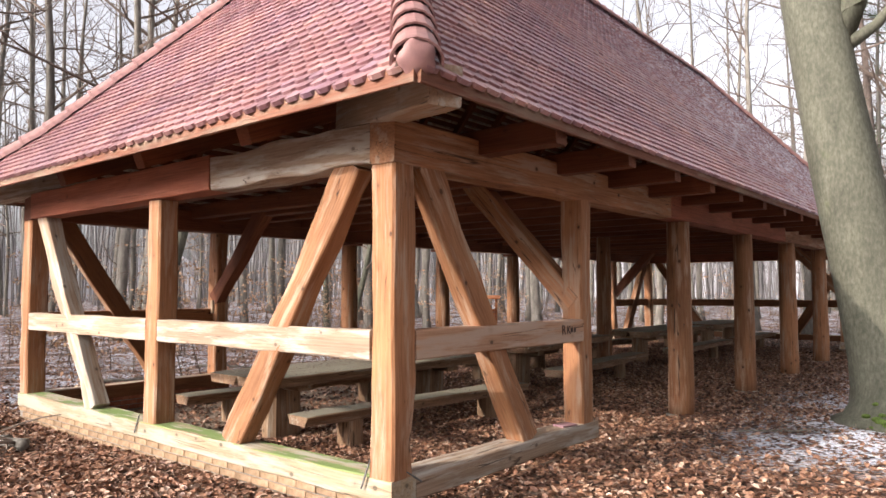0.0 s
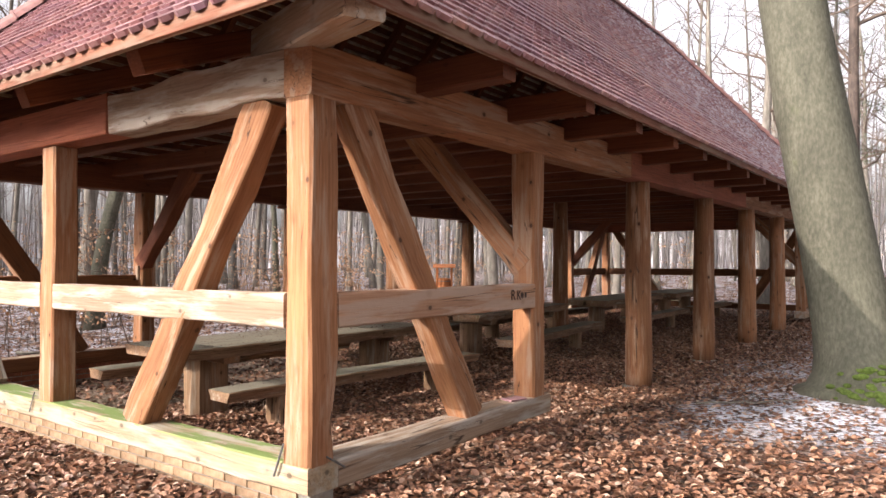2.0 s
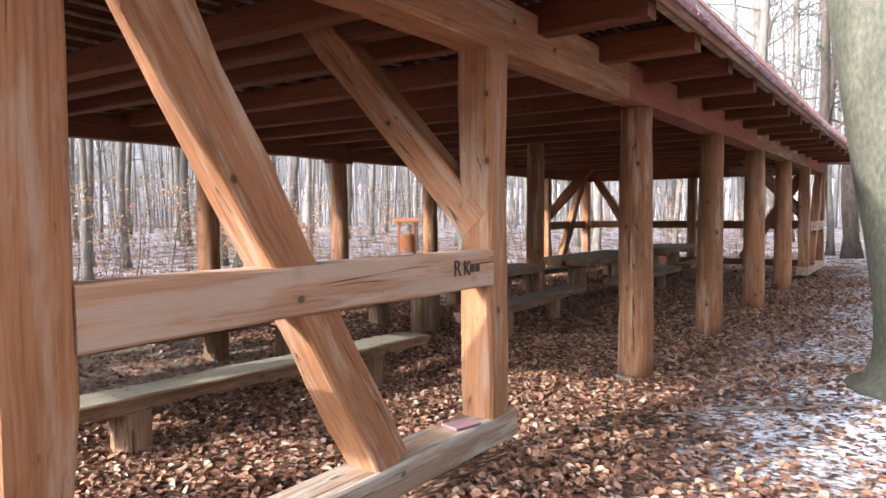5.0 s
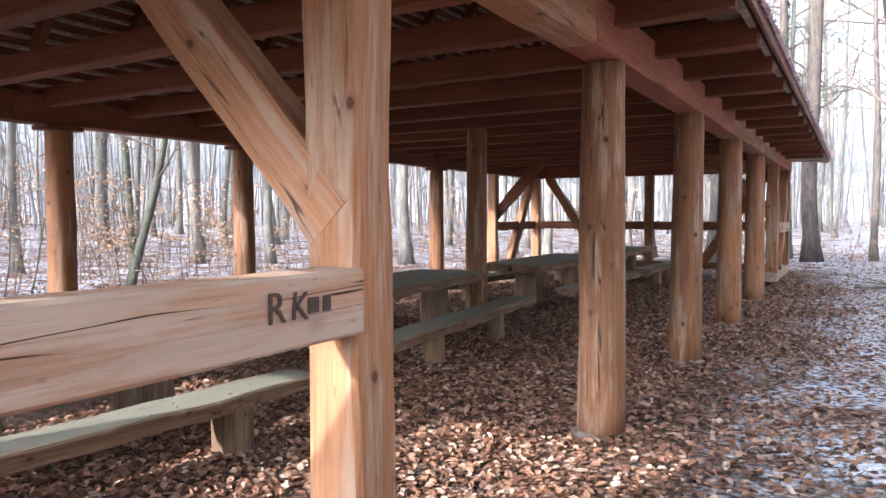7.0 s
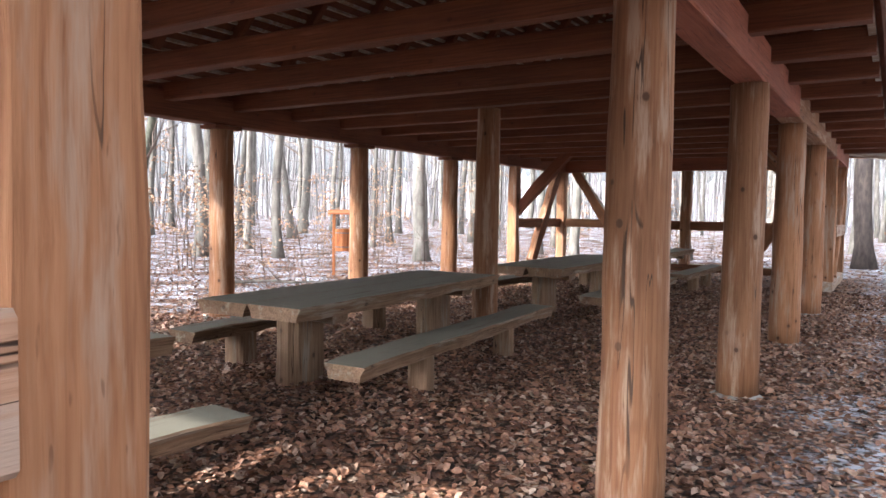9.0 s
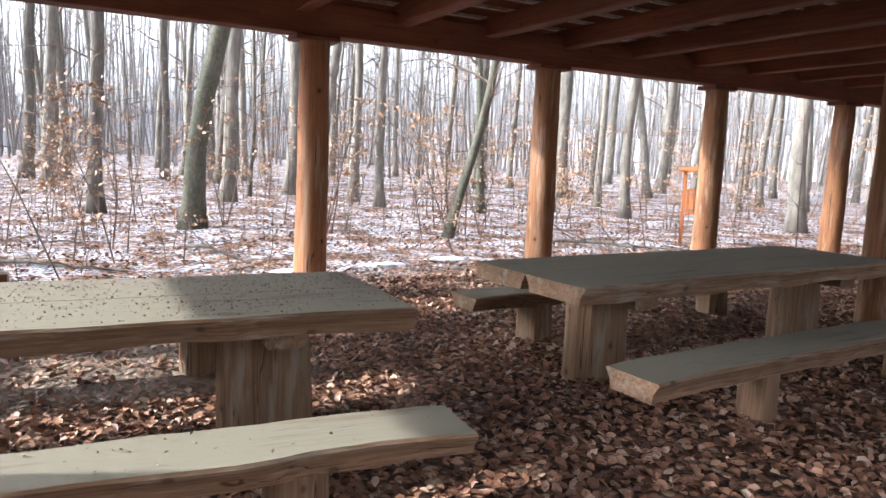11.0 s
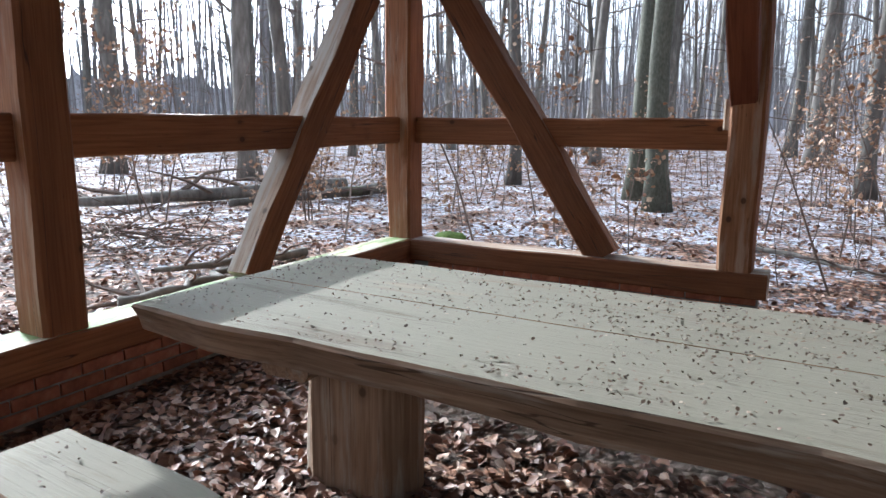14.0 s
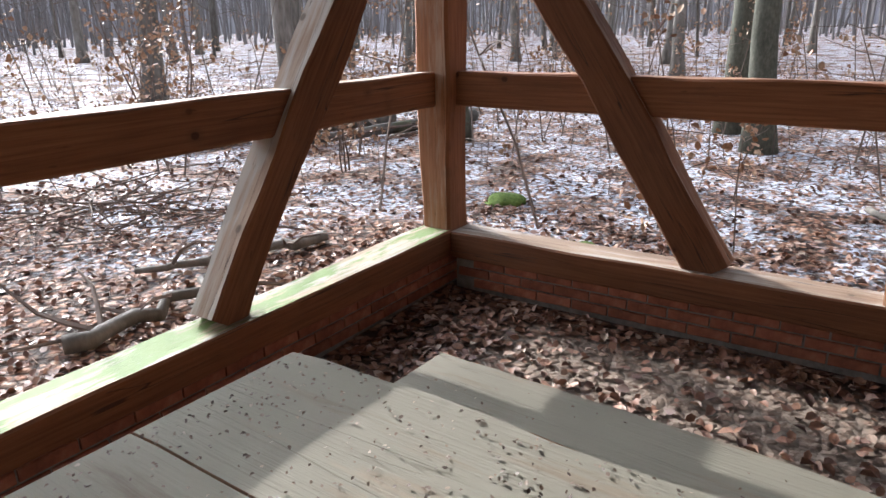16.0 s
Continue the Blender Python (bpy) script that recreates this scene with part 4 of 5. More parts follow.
def tree_meshes(seed, height=21.0, r=0.2, low=5.0, limbs=22, fork=False, lean=0.0):
    """Trunk and bare crown of a winter tree, foot at the origin."""
    rng = np.random.default_rng(seed)
    bm = bmesh.new()
    n = 16
    pts, rad = [], []
    for i in range(n + 1):
        f = i / n
        z = height * f ** 1.25
        pts.append(Vector((lean * z + 0.28 * noise.noise((z * 0.16, seed, 0.5)) * min(1, z / 2), 0.28 * noise.noise((z * 0.16, seed, 8.5)) * min(1, z / 2), z - 0.12 if i == 0 else z)))
        rad.append(r * ((1 - 0.86 * (z / height)) * (1 + 0.55 * math.exp(-z / 0.28))))
    tube(bm, pts, rad, 12, 0.10, seed * 3.3)
    trunk = bpy.data.meshes.new("trunk")
    bm.to_mesh(trunk)
    bm.free()
    trunk.shade_smooth()
    bm = bmesh.new()

    def at_height(z):
        for a, b, ra, rb in zip(pts, pts[1:], rad, rad[1:]):
            if a.z <= z <= b.z:
                t = (z - a.z) / (b.z - a.z)
                return a.lerp(b, t), ra + (rb - ra) * t
        return pts[-1], rad[-1]
    for k in range(limbs):
        z = low + (height - low - 0.5) * ((k + rng.uniform(0, 1)) / limbs) ** 0.9
        p, rr = at_height(z)
        a = rng.uniform(0, 2 * math.pi)
        d = Vector((math.cos(a), math.sin(a), rng.uniform(0.35, 1.1)))
        ln = (0.12 + 0.2 * rng.random()) * height * (1.1 - 0.65 * z / height)
        lr = min(rr * 0.55, 0.012 * ln + 0.008)
        line = bent(rng, p, d, ln, 5, 0.03, 0.17)
        tube(bm, line, [lr * (1 - 0.85 * j / 5) for j in range(6)], 4, 0, 0, False)
        for j in range(5):
            q = line[1 + j % 5]
            a2 = rng.uniform(0, 2 * math.pi)
            d2 = (line[-1] - line[0]).normalized() + Vector((math.cos(a2), math.sin(a2), rng.uniform(-0.2, 0.7))) * 0.9
            tl = ln * rng.uniform(0.25, 0.5)
            tw = bent(rng, q, d2, tl, 3, 0.02, 0.2)
            tube(bm, tw, [lr * 0.38 * (1 - 0.8 * i / 3) + 0.002 for i in range(4)], 3, 0, 0, False)
            for _ in range(2):
                a3 = rng.uniform(0, 2 * math.pi)
                tube(bm, bent(rng, tw[1 + rng.integers(0, 2)], (tw[-1] - tw[0]).normalized() + Vector((math.cos(a3), math.sin(a3), 0.2)) * 0.8, tl * 0.6, 2, 0, 0.2), [0.006, 0.004, 0.002], 3, 0, 0, False)
    crown = bpy.data.meshes.new("crown")
    bm.to_mesh(crown)
    bm.free()
    return trunk, crown


KINDS = [tree_meshes(11, 21, 0.17, 5.5, 20), tree_meshes(12, 23, 0.2, 7.0, 20, lean=0.03), tree_meshes(13, 17, 0.11, 3.2, 18), tree_meshes(14, 20, 0.15, 4.5, 20, lean=-0.04), tree_meshes(15, 13, 0.07, 1.8, 16, lean=0.05), tree_meshes(16, 24, 0.24, 8.0, 20)]
FOREST = "bare forest trees round the pavilion"


def tree(x, y, kind, scale=1.0, rz=0.0, bark=None, label="tall bare grey-barked tree on the leafy ground", name="bare_tree", thick=1.0, tilt=(0, 0)):
    t = new(name)
    t.empty_display_size = 0.3
    t.matrix_world = pose(x, y, ground_z(x, y), tilt[0], tilt[1], rz) @ Matrix.Diagonal((scale * thick, scale * thick, scale, 1))
    tagged(t, label, "tree", FOREST)
    trunk, crown = KINDS[kind]
    if bark:
        trunk = trunk.copy()
        trunk.materials.clear()
        trunk.materials.append(bark)
    part_mesh("trunk", trunk, bark_grey, t)
    part_mesh("crown", crown, twig_mat, t)
    return t


# the big beech beside the pavilion, leaning over the path
def big_beech():
    x, y = 2.46, 6.25
    g = ground_z(x, y)
    t = thing("beech_tree", "thick smooth grey-green beech with a mossy foot beside the path", "tree", x, y, g)
    bm = bmesh.new()
    zs = [-0.15, 0.0, 0.1, 0.22, 0.4, 0.7, 1.2, 1.8, 2.5, 3.3, 4.2, 5.2, 6.4, 8.0, 10.0, 13.0, 17.0]
    pts = [Vector((-0.155 * z - 0.05 * math.sin(z * 0.5) if z > 0 else 0, 0.02 * z, z)) for z in zs]
    rad = [0.425 * (1 - 0.028 * z) * (1 + 0.75 * math.exp(-max(z, 0) / 0.22)) for z in zs]
    tube(bm, pts, rad, 26, 0.09, 4.4)
    part("trunk", bm, bark_beech, t, smooth=True)
    rng = np.random.default_rng(5)
    bm = bmesh.new()
    for z, a, ln, r, up in ((4.75, 0.15, 6.5, 0.15, 1.5), (4.6, -0.05, 4.0, 0.075, 0.35), (5.6, -0.6, 4.5, 0.08, 0.7), (7.4, 2.4, 5.0, 0.1, 0.8), (8.6, 0.9, 5.0, 0.1, 0.9), (10.5, 4.0, 4.0, 0.08, 0.9), (11.8, 5.4, 4.0, 0.08, 0.9)):
        p = Vector((-0.155 * z - 0.05 * math.sin(z * 0.5), 0.02 * z, z)) + Vector((math.cos(a), math.sin(a), 0)) * 0.18
        line = bent(rng, p, Vector((math.cos(a), math.sin(a), up)), ln, 8, 0.06, 0.15)
        tube(bm, line, [r * (1 - 0.8 * j / 8) * (1.35 if j == 0 else 1) for j in range(9)], 9, 0.06, z)
        for j in range(9):
            q = line[2 + j % 6]
            a2 = rng.uniform(0, 6.28)
            tube(bm, bent(rng, q, Vector((math.cos(a2), math.sin(a2), 0.4)), ln * 0.35, 4, 0.0, 0.22), [r * 0.25 * (1 - 0.8 * i / 4) for i in range(5)], 4, 0, 0, False)
    part("crown", bm, bark_beech, t, "bare limbs and twigs", smooth=True)
    bm = bmesh.new()
    for k in range(150):
        a = -1.9 + 3.0 * k / 150 + 0.1 * rng.normal()
        z = rng.uniform(-0.05, 0.3)
        rr = 0.425 * (1 + 0.75 * math.exp(-max(z, 0) / 0.22)) + 0.0 * rng.random()
        bmesh.ops.create_icosphere(bm, subdivisions=2, radius=0.05 * rng.uniform(0.6, 1.3), matrix=pose(rr * math.cos(a), rr * math.sin(a), z) @ Matrix.Diagonal((1, 1, 0.55, 1)))
    for v in bm.verts:
        v.co += v.co.normalized() * 0.03 * noise.noise(v.co * 14)
    tagged(part("moss", bm, moss_mat, t, "bright green moss on the roots", smooth=True), kind="stuff")


big_beech()
PALE = "pale smooth-barked tree standing among the others"
MOSSY = "slender leaning tree with a mossy green foot"
NEAR = [  # x, y, kind, scale, turn, thickness, label, bark, tilt
    (-11.75, 10.3, 4, 1.0, 40, 1.35, MOSSY, bark_beech, (0, 8)), (-11.4, 20.4, 0, 1.0, 10, 1.25, PALE, None, (0, 0)),
    (-15.3, 18.1, 3, 1.0, 190, 1.0, PALE, None, (0, 0)), (-13.6, 1.1, 0, 1.0, 70, 1.1, "upright tree with a green mossy foot", bark_beech, (0, 0)),
    (-15.4, 0.3, 1, 1.0, 20, 0.95, "", bark_beech, (0, 0)), (-17.6, 17.0, 1, 1.0, 100, 1.0, "", None, (0, -3)), (-17.0, 14.2, 2, 1.0, 300, 1.1, MOSSY, bark_beech, (2, 4)),
    (-14.2, 5.9, 3, 1.0, 220, 1.35, "thick leaning tree with a mossy foot", bark_beech, (0, -9)), (-18.1, 4.3, 0, 1.0, 0, 1.0, "", None, (0, 0)), (-20.6, 7.8, 1, 1.0, 0, 1.0, "", None, (0, 2)),
    (-23.9, 10.6, 5, 1.0, 0, 1.0, "", None, (0, 0)), (-24.0, 22.5, 5, 1.0, 120, 1.0, "", None, (0, 0)), (-16.0, 9.0, 2, 1.0, 0, 1.0, "", None, (0, -4)),
    (-19.0, 11.9, 0, 0.9, 50, 0.9, "", None, (0, 0)), (-12.6, -3.2, 4, 1.0, 0, 1.5, MOSSY, bark_beech, (0, 10)), (-12.6, -6.3, 3, 1.0, 80, 1.0, "", None, (0, 0)),
    (-14.5, -9.0, 5, 1.0, 200, 1.0, "", None, (0, 0)), (-14.0, -13.5, 5, 1.0, 0, 1.1, "", None, (0, 0)), (-16.5, -11.0, 0, 1.0, 0, 1.1, "", None, (0, 0)),
    (4.9, 15.5, 1, 1.0, 200, 1.15, "pale leaning trunk streaked with green moss", bark_beech, (-3, -9)), (3.1, 34.0, 5, 1.0, 0, 1.0, "dark upright pine trunk", bark_pine, (0, 0)),
    (2.0, 29.0, 2, 1.1, 0, 1.0, "dark upright pine trunk", bark_pine, (0, 0)), (0.2, 27.5, 5, 1.0, 90, 1.1, "dark upright pine trunk", bark_pine, (0, 0)), (5.6, 26.0, 5, 1.0, 10, 1.0, "", None, (0, 3)),
    (-2.6, 25.2, 1, 1.0, 0, 1.0, PALE, None, (0, 0)), (-5.2, 27.8, 0, 1.0, 0, 1.1, PALE, None, (0, 0)), (-8.2, 24.8, 3, 1.0, 0, 1.1, PALE, None, (0, 0)),
    (7.6, 20.5, 3, 1.0, 0, 1.2, "", None, (0, 0)), (8.2, 12.0, 5, 1.0, 0, 1.0, "", None, (0, 0)), (-17.0, -3.0, 3, 1.0, 0, 1.0, "", None, (0, 0)), (-10.5, 27.0, 2, 1.0, 0, 1.2, "", None, (0, 0))]
spots = []
for x, y, k, sc, rz, th, lb, bk, tl in NEAR:
    tree(x, y, k, sc, rz, bk, lb or "tall bare grey-barked tree on the leafy ground", thick=th, tilt=tl)
    spots.append((x, y))


def forest():
    rng = np.random.default_rng(21)
    made = 0
    tries = 0
    while made < 285 and tries < 9000:
        tries += 1
        a = rng.uniform(0, 2 * math.pi)
        d = 13 + 37 * math.sqrt(rng.random())
        x, y = -3.5 + d * math.cos(a), 9.0 + d * math.sin(a) * 1.15
        if -9.8 < x < 6.5 and -16 < y < 26:
            continue
        # the way of the sun is thinner, as the lit front shows
        if y < 0 and -10.0 < x - 0.364 * y < 3.0 and rng.random() < 0.97:
            continue
        if y < 0 and -24 < x < 2 and rng.random() < 0.86:
            continue
        if x > 1 and y < 10 and rng.random() < 0.6:
            continue
        if any((x - u) ** 2 + (y - v) ** 2 < 2.6 for u, v in spots):
            continue
        spots.append((x, y))
        made += 1
        k = int(rng.choice(6, p=(0.22, 0.18, 0.2, 0.18, 0.12, 0.1)))
        s = rng.uniform(0.85, 1.2)
        tree(x, y, k, s, rng.uniform(0, 360), None, thick=rng.uniform(0.75, 1.2), tilt=(rng.normal(0, 2), rng.normal(0, 2)))


forest()


def pine(x, y, h):
    """An old pine with drooping boughs of needle clumps."""
    g = ground_z(x, y)
    t = thing("pine_tree", "dark pine with drooping green needle boughs among bare trees", "tree", x, y, g)
    rng = np.random.default_rng(8)
    bm = bmesh.new()
    zs = [h * i / 12 for i in range(13)]
    line = [Vector((0.25 * math.sin(z * 0.22), 0.15 * math.sin(z * 0.3), z)) for z in zs]
    tube(bm, line, [0.26 * (1 - 0.8 * z / h) for z in zs], 10, 0.1, 2.0)
    part("trunk", bm, bark_pine, t, smooth=True)
    bm = bmesh.new()
    ends = []
    for k in range(46):
        z = h * (0.28 + 0.7 * k / 46)
        a = rng.uniform(0, 6.28)
        ln = rng.uniform(1.6, 3.4) * (1.15 - 0.7 * z / h)
        limb = bent(rng, Vector((0.25 * math.sin(z * 0.22), 0.15 * math.sin(z * 0.3), z)), Vector((math.cos(a), math.sin(a), 0.15)), ln, 5, -0.09, 0.12)
        tube(bm, limb, [0.04 * (1 - 0.8 * j / 5) for j in range(6)], 4, 0, 0, False)
        ends += limb[2:]
    part("boughs", bm, bark_pine, t)
    vs, fs = [], []
    for p in ends:
        for _ in range(55):
            d = Vector(rng.normal(0, 1, 3)).normalized()
            q = p + Vector(rng.normal(0, 0.22, 3))
            s = d.cross(Vector((0, 0, 1))).normalized() * 0.012
            o = len(vs)
            vs += [q - s, q + s, q + d * 0.2]
            fs.append((o, o + 1, o + 2))
    tagged(part_mesh("needles", raw_mesh("needles", vs, fs), needle_mat, t), "tufts of green needles", kind="stuff")


pine(-1.2, 29.5, 17.0)
pine(8.8, 31.0, 15.0)


def far_wood():
    """Trunks and twigs beyond the near trees, merged, out to where they close the view."""
    rng = np.random.default_rng(4)
    vs, qs = [], []

    def stick(p, q, r0, r1, sides=4):
        o = len(vs)
        for c, r in ((p, r0), (q, r1)):
            for k in range(sides):
                a = 2 * math.pi * k / sides
                vs.append((c[0] + r * math.cos(a), c[1] + r * math.sin(a), c[2]))
        for k in range(sides):
            qs.append((o + k, o + (k + 1) % sides, o + sides + (k + 1) % sides, o + sides + k))
    for _ in range(4200):
        a, d = rng.uniform(0, 2 * math.pi), 46 + 74 * math.sqrt(rng.random())
        x, y = -3.5 + d * math.cos(a), 9 + d * math.sin(a)
        if y < 0 and -9.0 < x - 0.364 * y < 2.0 and d < 62:
            continue
        g = ground_z(x, y)
        h, r = rng.uniform(12, 24), rng.uniform(0.05, 0.18)
        tx, ty = rng.normal(0, 1.1), rng.normal(0, 1.1)
        stick((x, y, g - 0.2), (x + tx, y + ty, g + h), r, r * 0.35, 5)
        for _ in range(13):
            z = rng.uniform(0.12, 0.97) * h
            b, l = rng.uniform(0, 2 * math.pi), rng.uniform(1.0, 3.2)
            p = (x + tx * z / h, y + ty * z / h, g + z)
            stick(p, (p[0] + l * math.cos(b), p[1] + l * math.sin(b), p[2] + l * rng.uniform(0.3, 1.2)), 0.045, 0.012, 3)
    ob = part_mesh("far_woodland", quads_mesh("far_woodland", vs, qs), bark_far_hazed)
    tagged(ob, "mass of distant bare trunks with haze painted into the bark colour", "woodland", kind="stuff")


far_wood()


def backdrop():
    bm = bmesh.new()
    n = 1400
    rows = []
    for z in (-3.0, 1.0, 12.0):
        rows.append([bm.verts.new((-3.5 + 135 * math.cos(2 * math.pi * k / n), 9 + 135 * math.sin(2 * math.pi * k / n), z if z < 10 else 7.5 + 2.5 * noise.noise((k * 0.11, 0, 3)) + 6 * abs(noise.noise((k * 2.7, 0, 9))))) for k in range(n)])
    for r0, r1 in zip(rows, rows[1:]):
        for k in range(n):
            bm.faces.new((r0[k], r0[(k + 1) % n], r1[(k + 1) % n], r1[k]))
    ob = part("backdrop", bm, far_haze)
    tagged(ob, "wall of far woodland with haze painted into its grey", "backdrop", kind="structure")


# pale grey-lilac colour with the haze over the far wood painted in
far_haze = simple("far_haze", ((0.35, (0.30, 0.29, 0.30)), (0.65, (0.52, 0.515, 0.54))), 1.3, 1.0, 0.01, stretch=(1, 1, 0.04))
backdrop()


# ---- leaf litter, undergrowth, small things ----
def near_path(rng, count):
    x = rng.uniform(-9.2, 5.6, count)
    y = -4.8 + 24 * rng.random(count) ** 1.25
    keep = ~((x + 0.5 * np.sin(y * 1.7) + rng.normal(0, 0.5, count) > 0.9) & (y > 2.0) & (rng.random(count) < 0.15 + 0.72 * np.clip((y - 2) / 2.5, 0, 1)))
    keep &= ~((x < -WID - 0.5) & (rng.random(count) < 0.72))
    keep &= ~((abs(x + 5.5) < 1.1) & (abs(y - 3.2) < 2.2) & (rng.random(count) < 0.7))
    on_sill = ((abs(y - 0.135) < 0.16) & (x < 0.02) & (x > -WID)) | ((abs(x + 0.135) < 0.16) & (y > 0) & (y < 3.3)) | ((abs(x + WID - 0.135) < 0.16) & (y > 0) & (y < 3.3))
    keep &= ~((y < -0.7) & (x < -4.2) & (rng.random(count) < 0.75))
    keep &= ~on_sill
    x, y = x[keep], y[keep]
    return np.array([(a, b, ground_z(a, b)) for a, b in zip(x, y)])


def wide_ring(rng, count):
    out = []
    while len(out) < count:
        a, d = rng.uniform(0, 2 * math.pi), 6 + 22 * rng.random()
        x, y = -4 + d * math.cos(a), 7 + d * math.sin(a) * 1.2
        if not (-8.0 < x < 5.4 and -4.6 < y < 19):
            out.append((x, y, ground_z(x, y)))
    return np.array(out)


leaves("leaf_litter", 200000, near_path, 0.062, leaf_brown, "thick litter of curled brown beech leaves", "leaf litter", 0.35, 0.012, 3)
leaves("leaf_litter", 48000, wide_ring, 0.075, leaf_brown, "brown leaves scattered under the trees", "leaf litter", 0.4, 0.012, 9)


def crumbs_on(tables):
    def place(rng, count):
        pts = []
        while len(pts) < count:
            x, y, rz, ln, w, z = tables[rng.integers(0, len(tables))]
            u, v = rng.uniform(-w / 2 + 0.03, w / 2 - 0.03), rng.uniform(-ln / 2 + 0.04, ln / 2 - 0.04)
            if noise.noise((u * 2.2, v * 1.6, x)) < rng.uniform(-0.6, 0.5):
                continue
            c, s = math.cos(radians(rz)), math.sin(radians(rz))
            pts.append((x + u * c - v * s, y + u * s + v * c, z))
        return np.array(pts)
    return place


leaves("leaf_crumbs", 3300, crumbs_on([(-3.755, 3.34, -1.6, 4.2, 1.23, 0.82)]), 0.0135, debris_mat, "dark leaf crumbs and seed husks on the tabletop", "debris", 0.3, 0.007, 12)
leaves("leaf_crumbs", 160, crumbs_on([(-2.54, 3.3, -4.3, 4.05, 0.34, 0.46), (-5.0, 3.3, -2.5, 4.05, 0.32, 0.46)]), 0.015, debris_mat, "a few leaf crumbs on the bench seats", "debris", 0.3, 0.007, 13)


def undergrowth():
    rng = np.random.default_rng(17)
    bm = bmesh.new()
    tips = []
    made = 0
    while made < 1500:
        a, d = rng.uniform(0, 2 * math.pi), 4 + 24 * rng.random() ** 0.8
        x, y = -5 + d * math.cos(a), 7 + d * math.sin(a) * 1.2
        if (-8.3 < x < 6.5 and -4.5 < y < 23) or (x > -2 and (y > -8) and rng.random() < 0.8):
            continue
        made += 1
        g = ground_z(x, y)
        h = rng.uniform(0.3, 1.1) if rng.random() < 0.6 else rng.uniform(1.2, 3.4)
        stem = bent(rng, Vector((x, y, g)), Vector((rng.normal(0, 0.12), rng.normal(0, 0.12), 1)), h, 4, 0.02, 0.09)
        r = 0.004 + 0.004 * h
        tube(bm, stem, [r * (1 - 0.7 * j / 4) for j in range(5)], 3, 0, 0, False)
        leafy = h > 1.1 and rng.random() < 0.33
        for j in range(int(3 + h * 3)):
            q = stem[1 + j % 4]
            b = rng.uniform(0, 2 * math.pi)
            tw = bent(rng, q, Vector((math.cos(b), math.sin(b), rng.uniform(0.0, 0.6))), 0.25 + 0.25 * h * rng.random(), 3, -0.02, 0.15)
            tube(bm, tw, [r * 0.5, r * 0.4, r * 0.3, 0.001], 3, 0, 0, False)
            if leafy:
                for p in tw[1:]:
                    tips += [tuple(p + Vector(rng.normal(0, 0.06, 3))) for _ in range(4)]
    for x, y, h in ((-8.3, -5.0, 3.6), (-6.4, -5.6, 3.0), (-9.9, -3.0, 1.5), (-10.8, -4.2, 2.8), (-14.2, 6.6, 3.6), (-13.4, 8.4, 2.6), (-13.6, 11.4, 2.4), (-13.0, 14.2, 2.8), (-15.5, 3.4, 3.0), (-12.4, 17.0, 2.6), (-16.2, 12.6, 3.8), (-10.2, -8.2, 4.2), (-13.4, -2.0, 3.2)):
        for _ in range(3):
            stem = bent(rng, Vector((x + rng.normal(0, 0.2), y + rng.normal(0, 0.2), ground_z(x, y))), Vector((rng.normal(0, 0.18), rng.normal(0, 0.18), 1)), h * rng.uniform(0.7, 1.05), 7, 0.0, 0.08)
            tube(bm, stem, [0.014 * (1 - 0.12 * j) for j in range(8)], 4, 0, 0, False)
            for j in range(15):
                b = rng.uniform(0, 2 * math.pi)
                tw = bent(rng, stem[2 + j % 6], Vector((math.cos(b), math.sin(b), rng.uniform(-0.1, 0.5))), rng.uniform(0.3, 0.9), 5, -0.03, 0.16)
                tube(bm, tw, [0.005, 0.004, 0.004, 0.003, 0.002, 0.001], 3, 0, 0, False)
                tips += [tuple(p + Vector(rng.normal(0, 0.05, 3))) for p in tw[1:] for _ in range(2)]
    tagged(part("undergrowth", bm, twig_mat), "thin leafless saplings and brush under the trees", "undergrowth", kind="stuff")
    arr = np.array(tips)
    leaves("sapling_leaves", len(arr), lambda r_, n_: arr, 0.07, leaf_orange, "dry orange leaves still hanging on beech saplings", "leaves", 0.8, 0.0, 4)


undergrowth()


def branch(points, r, label, seed, mat=None):
    rng = np.random.default_rng(seed)
    x0, y0 = points[0]
    b = thing("fallen_branch", label, "branch", x0, y0, ground_z(x0, y0), 0, "fallen branches on the ground")
    bm = bmesh.new()
    line = []
    for k in range(9):
        f = k / 8
        x, y = points[0][0] + (points[1][0] - points[0][0]) * f, points[0][1] + (points[1][1] - points[0][1]) * f
        x, y = x + 0.06 * rng.normal(), y + 0.06 * rng.normal()
        line.append(Vector((x - x0, y - y0, ground_z(x, y) - ground_z(x0, y0) + r * 0.8 + 0.02)))
    tube(bm, line, [r * (1 - 0.55 * k / 8) for k in range(9)], 8, 0.12, seed)
    part("limb", bm, mat or bark_grey, b, smooth=True)
    bm = bmesh.new()
    for k in range(7):
        a = rng.uniform(0, 6.28)
        tube(bm, bent(rng, line[2 + k % 6], Vector((math.cos(a), math.sin(a), 0.4)), 0.5 + 6 * r, 4, -0.05, 0.2), [r * 0.3 * (1 - 0.2 * j) + 0.002 for j in range(5)], 4, 0, 0, False)
    tagged(part("twig_spray", bm, twig_mat, b), kind="stuff")


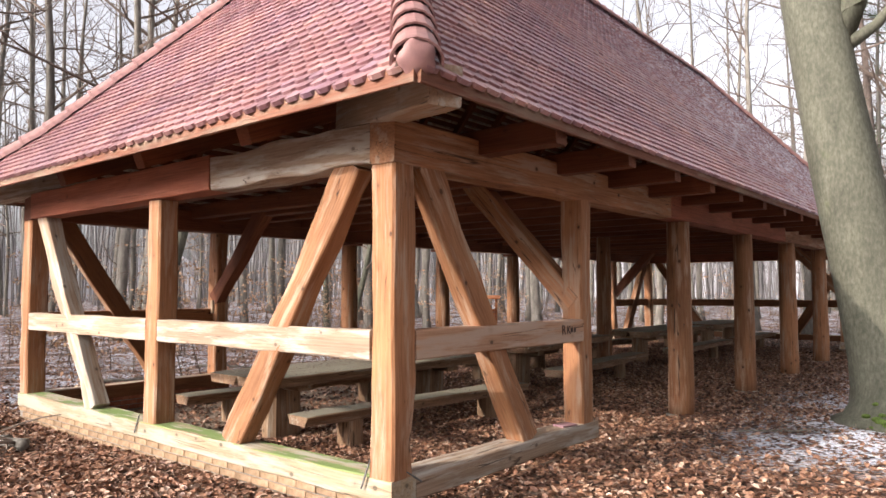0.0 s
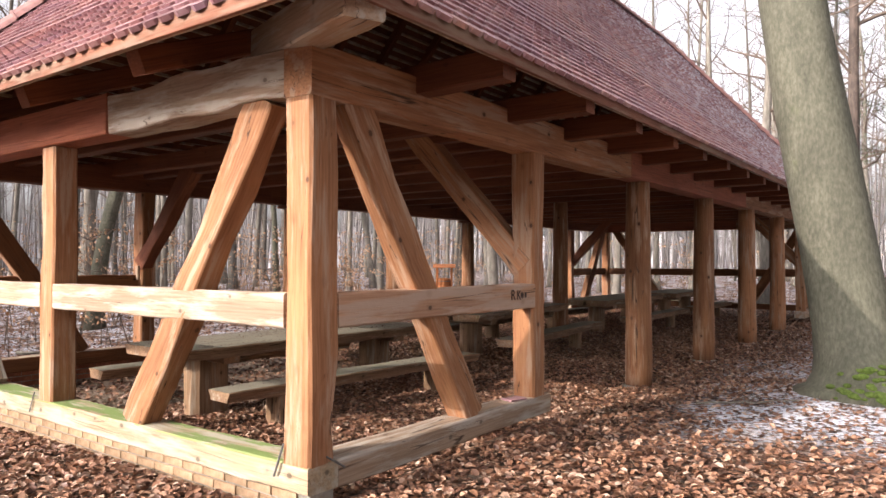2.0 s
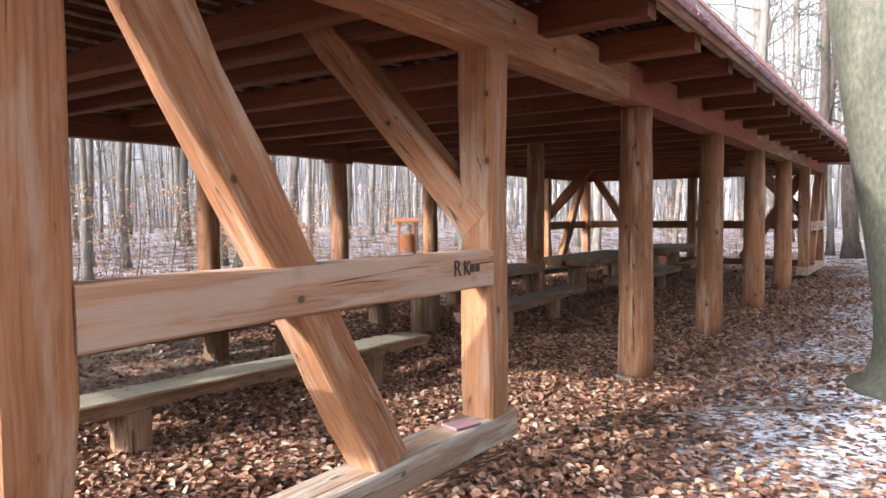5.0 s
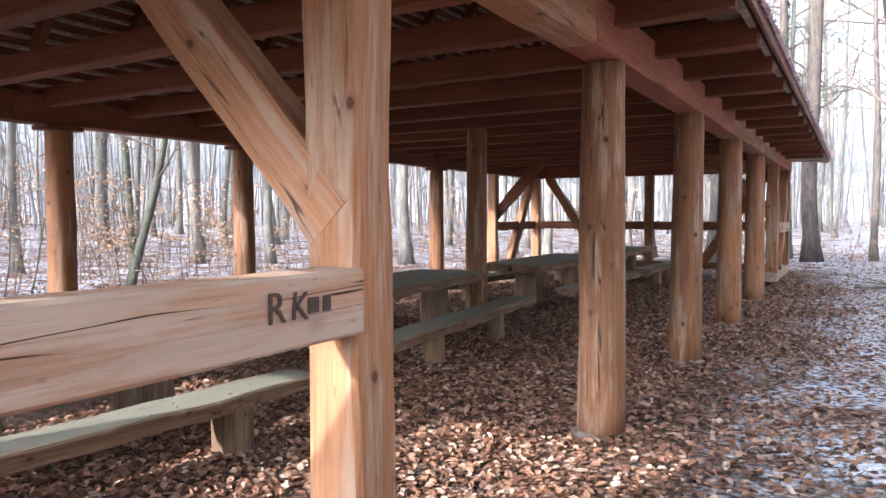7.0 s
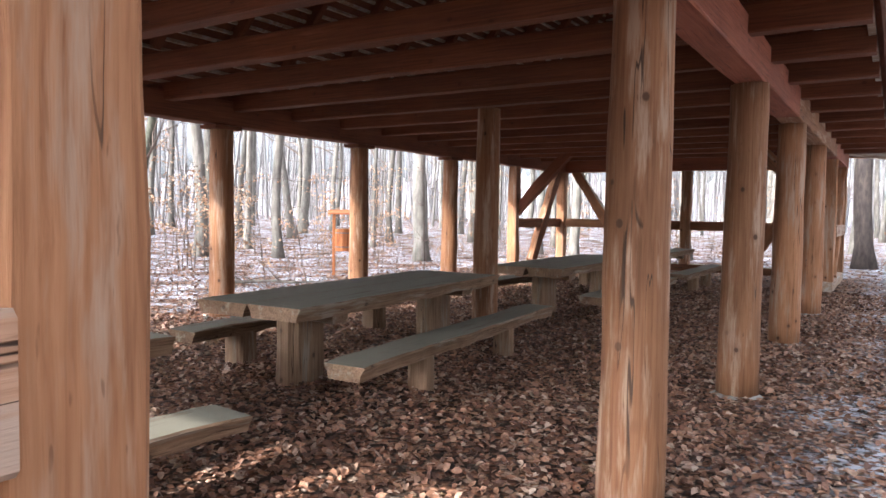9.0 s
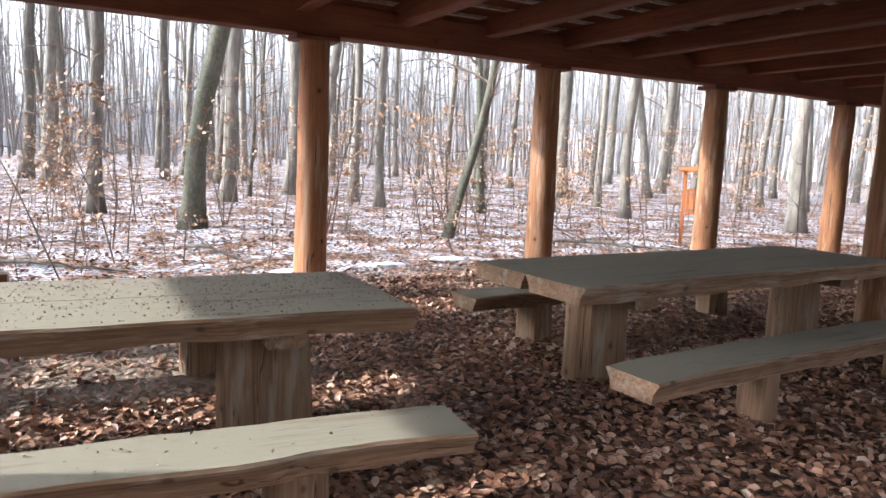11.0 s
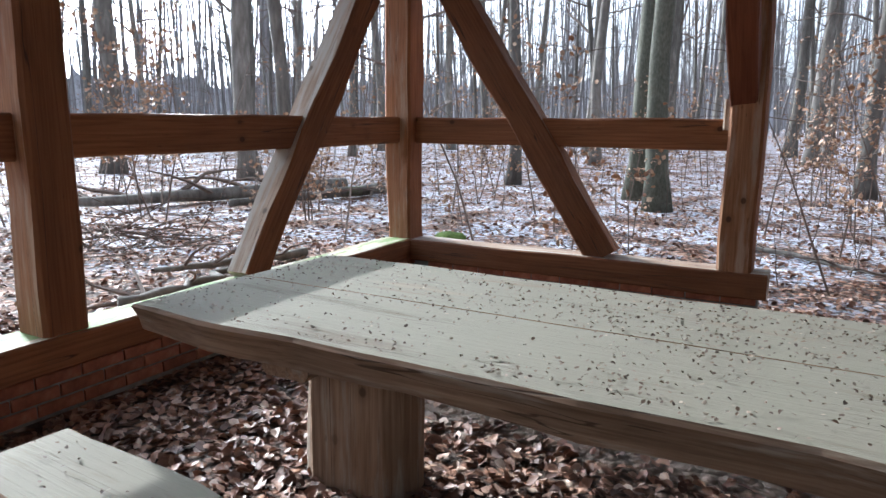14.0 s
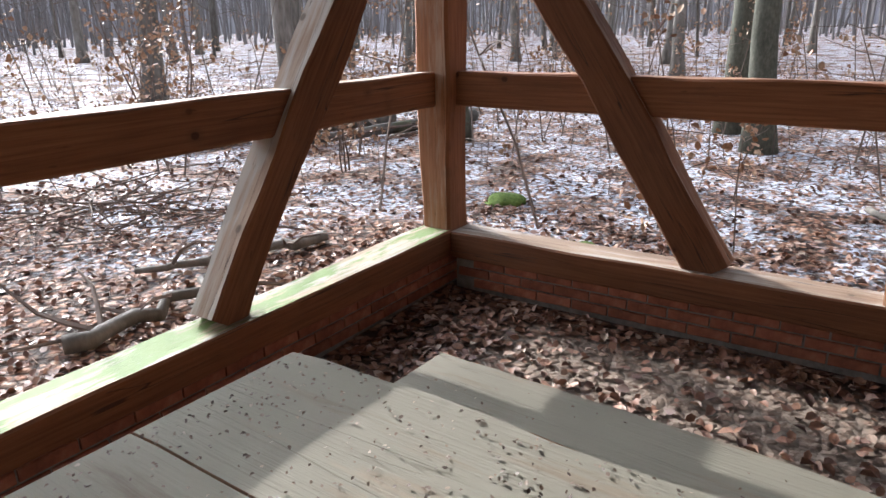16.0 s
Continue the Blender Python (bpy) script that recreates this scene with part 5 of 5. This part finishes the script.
DEAD = "dead fallen branch lying on frosty leaves"
branch(((-10.6, 2.6), (-9.2, 4.4)), 0.035, DEAD, 1)
branch(((-11.6, 5.5), (-9.6, 5.9)), 0.03, DEAD, 2)
branch(((-10.8, 12.0), (-9.0, 13.6)), 0.04, DEAD, 3)
branch(((-6.9, -1.0), (-5.5, -1.7)), 0.05, DEAD, 4)
branch(((-4.6, -0.75), (-5.9, -0.95)), 0.06, "dark damp branch lying beside the sill", 5)
branch(((-13.5, -5.4), (-8.0, -7.2)), 0.16, "snow-dusted felled trunk lying in the wood", 6)
branch(((-14.5, -4.2), (-9.8, -5.0)), 0.13, "dark felled trunk lying in the wood", 7)
branch(((1.6, 18.5), (4.6, 19.2)), 0.05, DEAD, 8)
branch(((2.4, 26.0), (7.0, 25.2)), 0.2, "felled trunk lying across the clearing", 9)
branch(((1.0, 5.0), (1.9, 5.5)), 0.014, "thin fallen twig on the leaves", 10)


def brush_pile(x, y):
    rng = np.random.default_rng(6)
    bm = bmesh.new()
    for _ in range(70):
        a = rng.uniform(0, 6.28)
        p = Vector((x + rng.normal(0, 0.35), y + rng.normal(0, 0.35), ground_z(x, y) + rng.uniform(0.0, 0.35)))
        tube(bm, bent(rng, p, Vector((math.cos(a), math.sin(a), rng.normal(0, 0.25))), rng.uniform(0.5, 1.3), 4, 0, 0.12), [0.009, 0.007, 0.005, 0.004, 0.002], 4, 0, 0, False)
    tagged(part("brush_pile", bm, twig_mat), "tangled heap of thin brushwood on the ground", "brush", kind="stuff")


brush_pile(-6.4, -3.0)


def lump(name, x, y, sx, sy, sz, mat, label, category, seed, group=""):
    bm = bmesh.new()
    bmesh.ops.create_icosphere(bm, subdivisions=3, radius=1.0)
    for v in bm.verts:
        f = 1 + 0.35 * noise.noise(v.co * 1.6 + Vector((seed, 0, 0))) + 0.1 * noise.noise(v.co * 5)
        v.co = Vector((v.co.x * sx * f, v.co.y * sy * f, max(v.co.z, -0.35) * sz * f))
    ob = part(name, bm, mat, None, "", pose(x, y, ground_z(x, y) + 0.01), True)
    tagged(ob, label, category, group)


for k, (x, y) in enumerate(((-8.55, 6.4), (-8.6, 7.6), (-8.75, 8.7), (-8.5, 4.9))):
    lump("snow_patch", x, y, 0.16, 0.34, 0.03, snow_mat, "thin white remnant of old snow on leaves", "snow", k * 3.0, "snow remnants along the drip line")
lump("mossy_stump", -8.15, 0.75, 0.2, 0.15, 0.07, moss_mat, "low rotten stump covered with green moss", "stump", 2.0)
lump("mossy_stump", -9.3, -0.6, 0.2, 0.22, 0.09, moss_mat, "low rotten stump covered with green moss", "stump", 7.0)
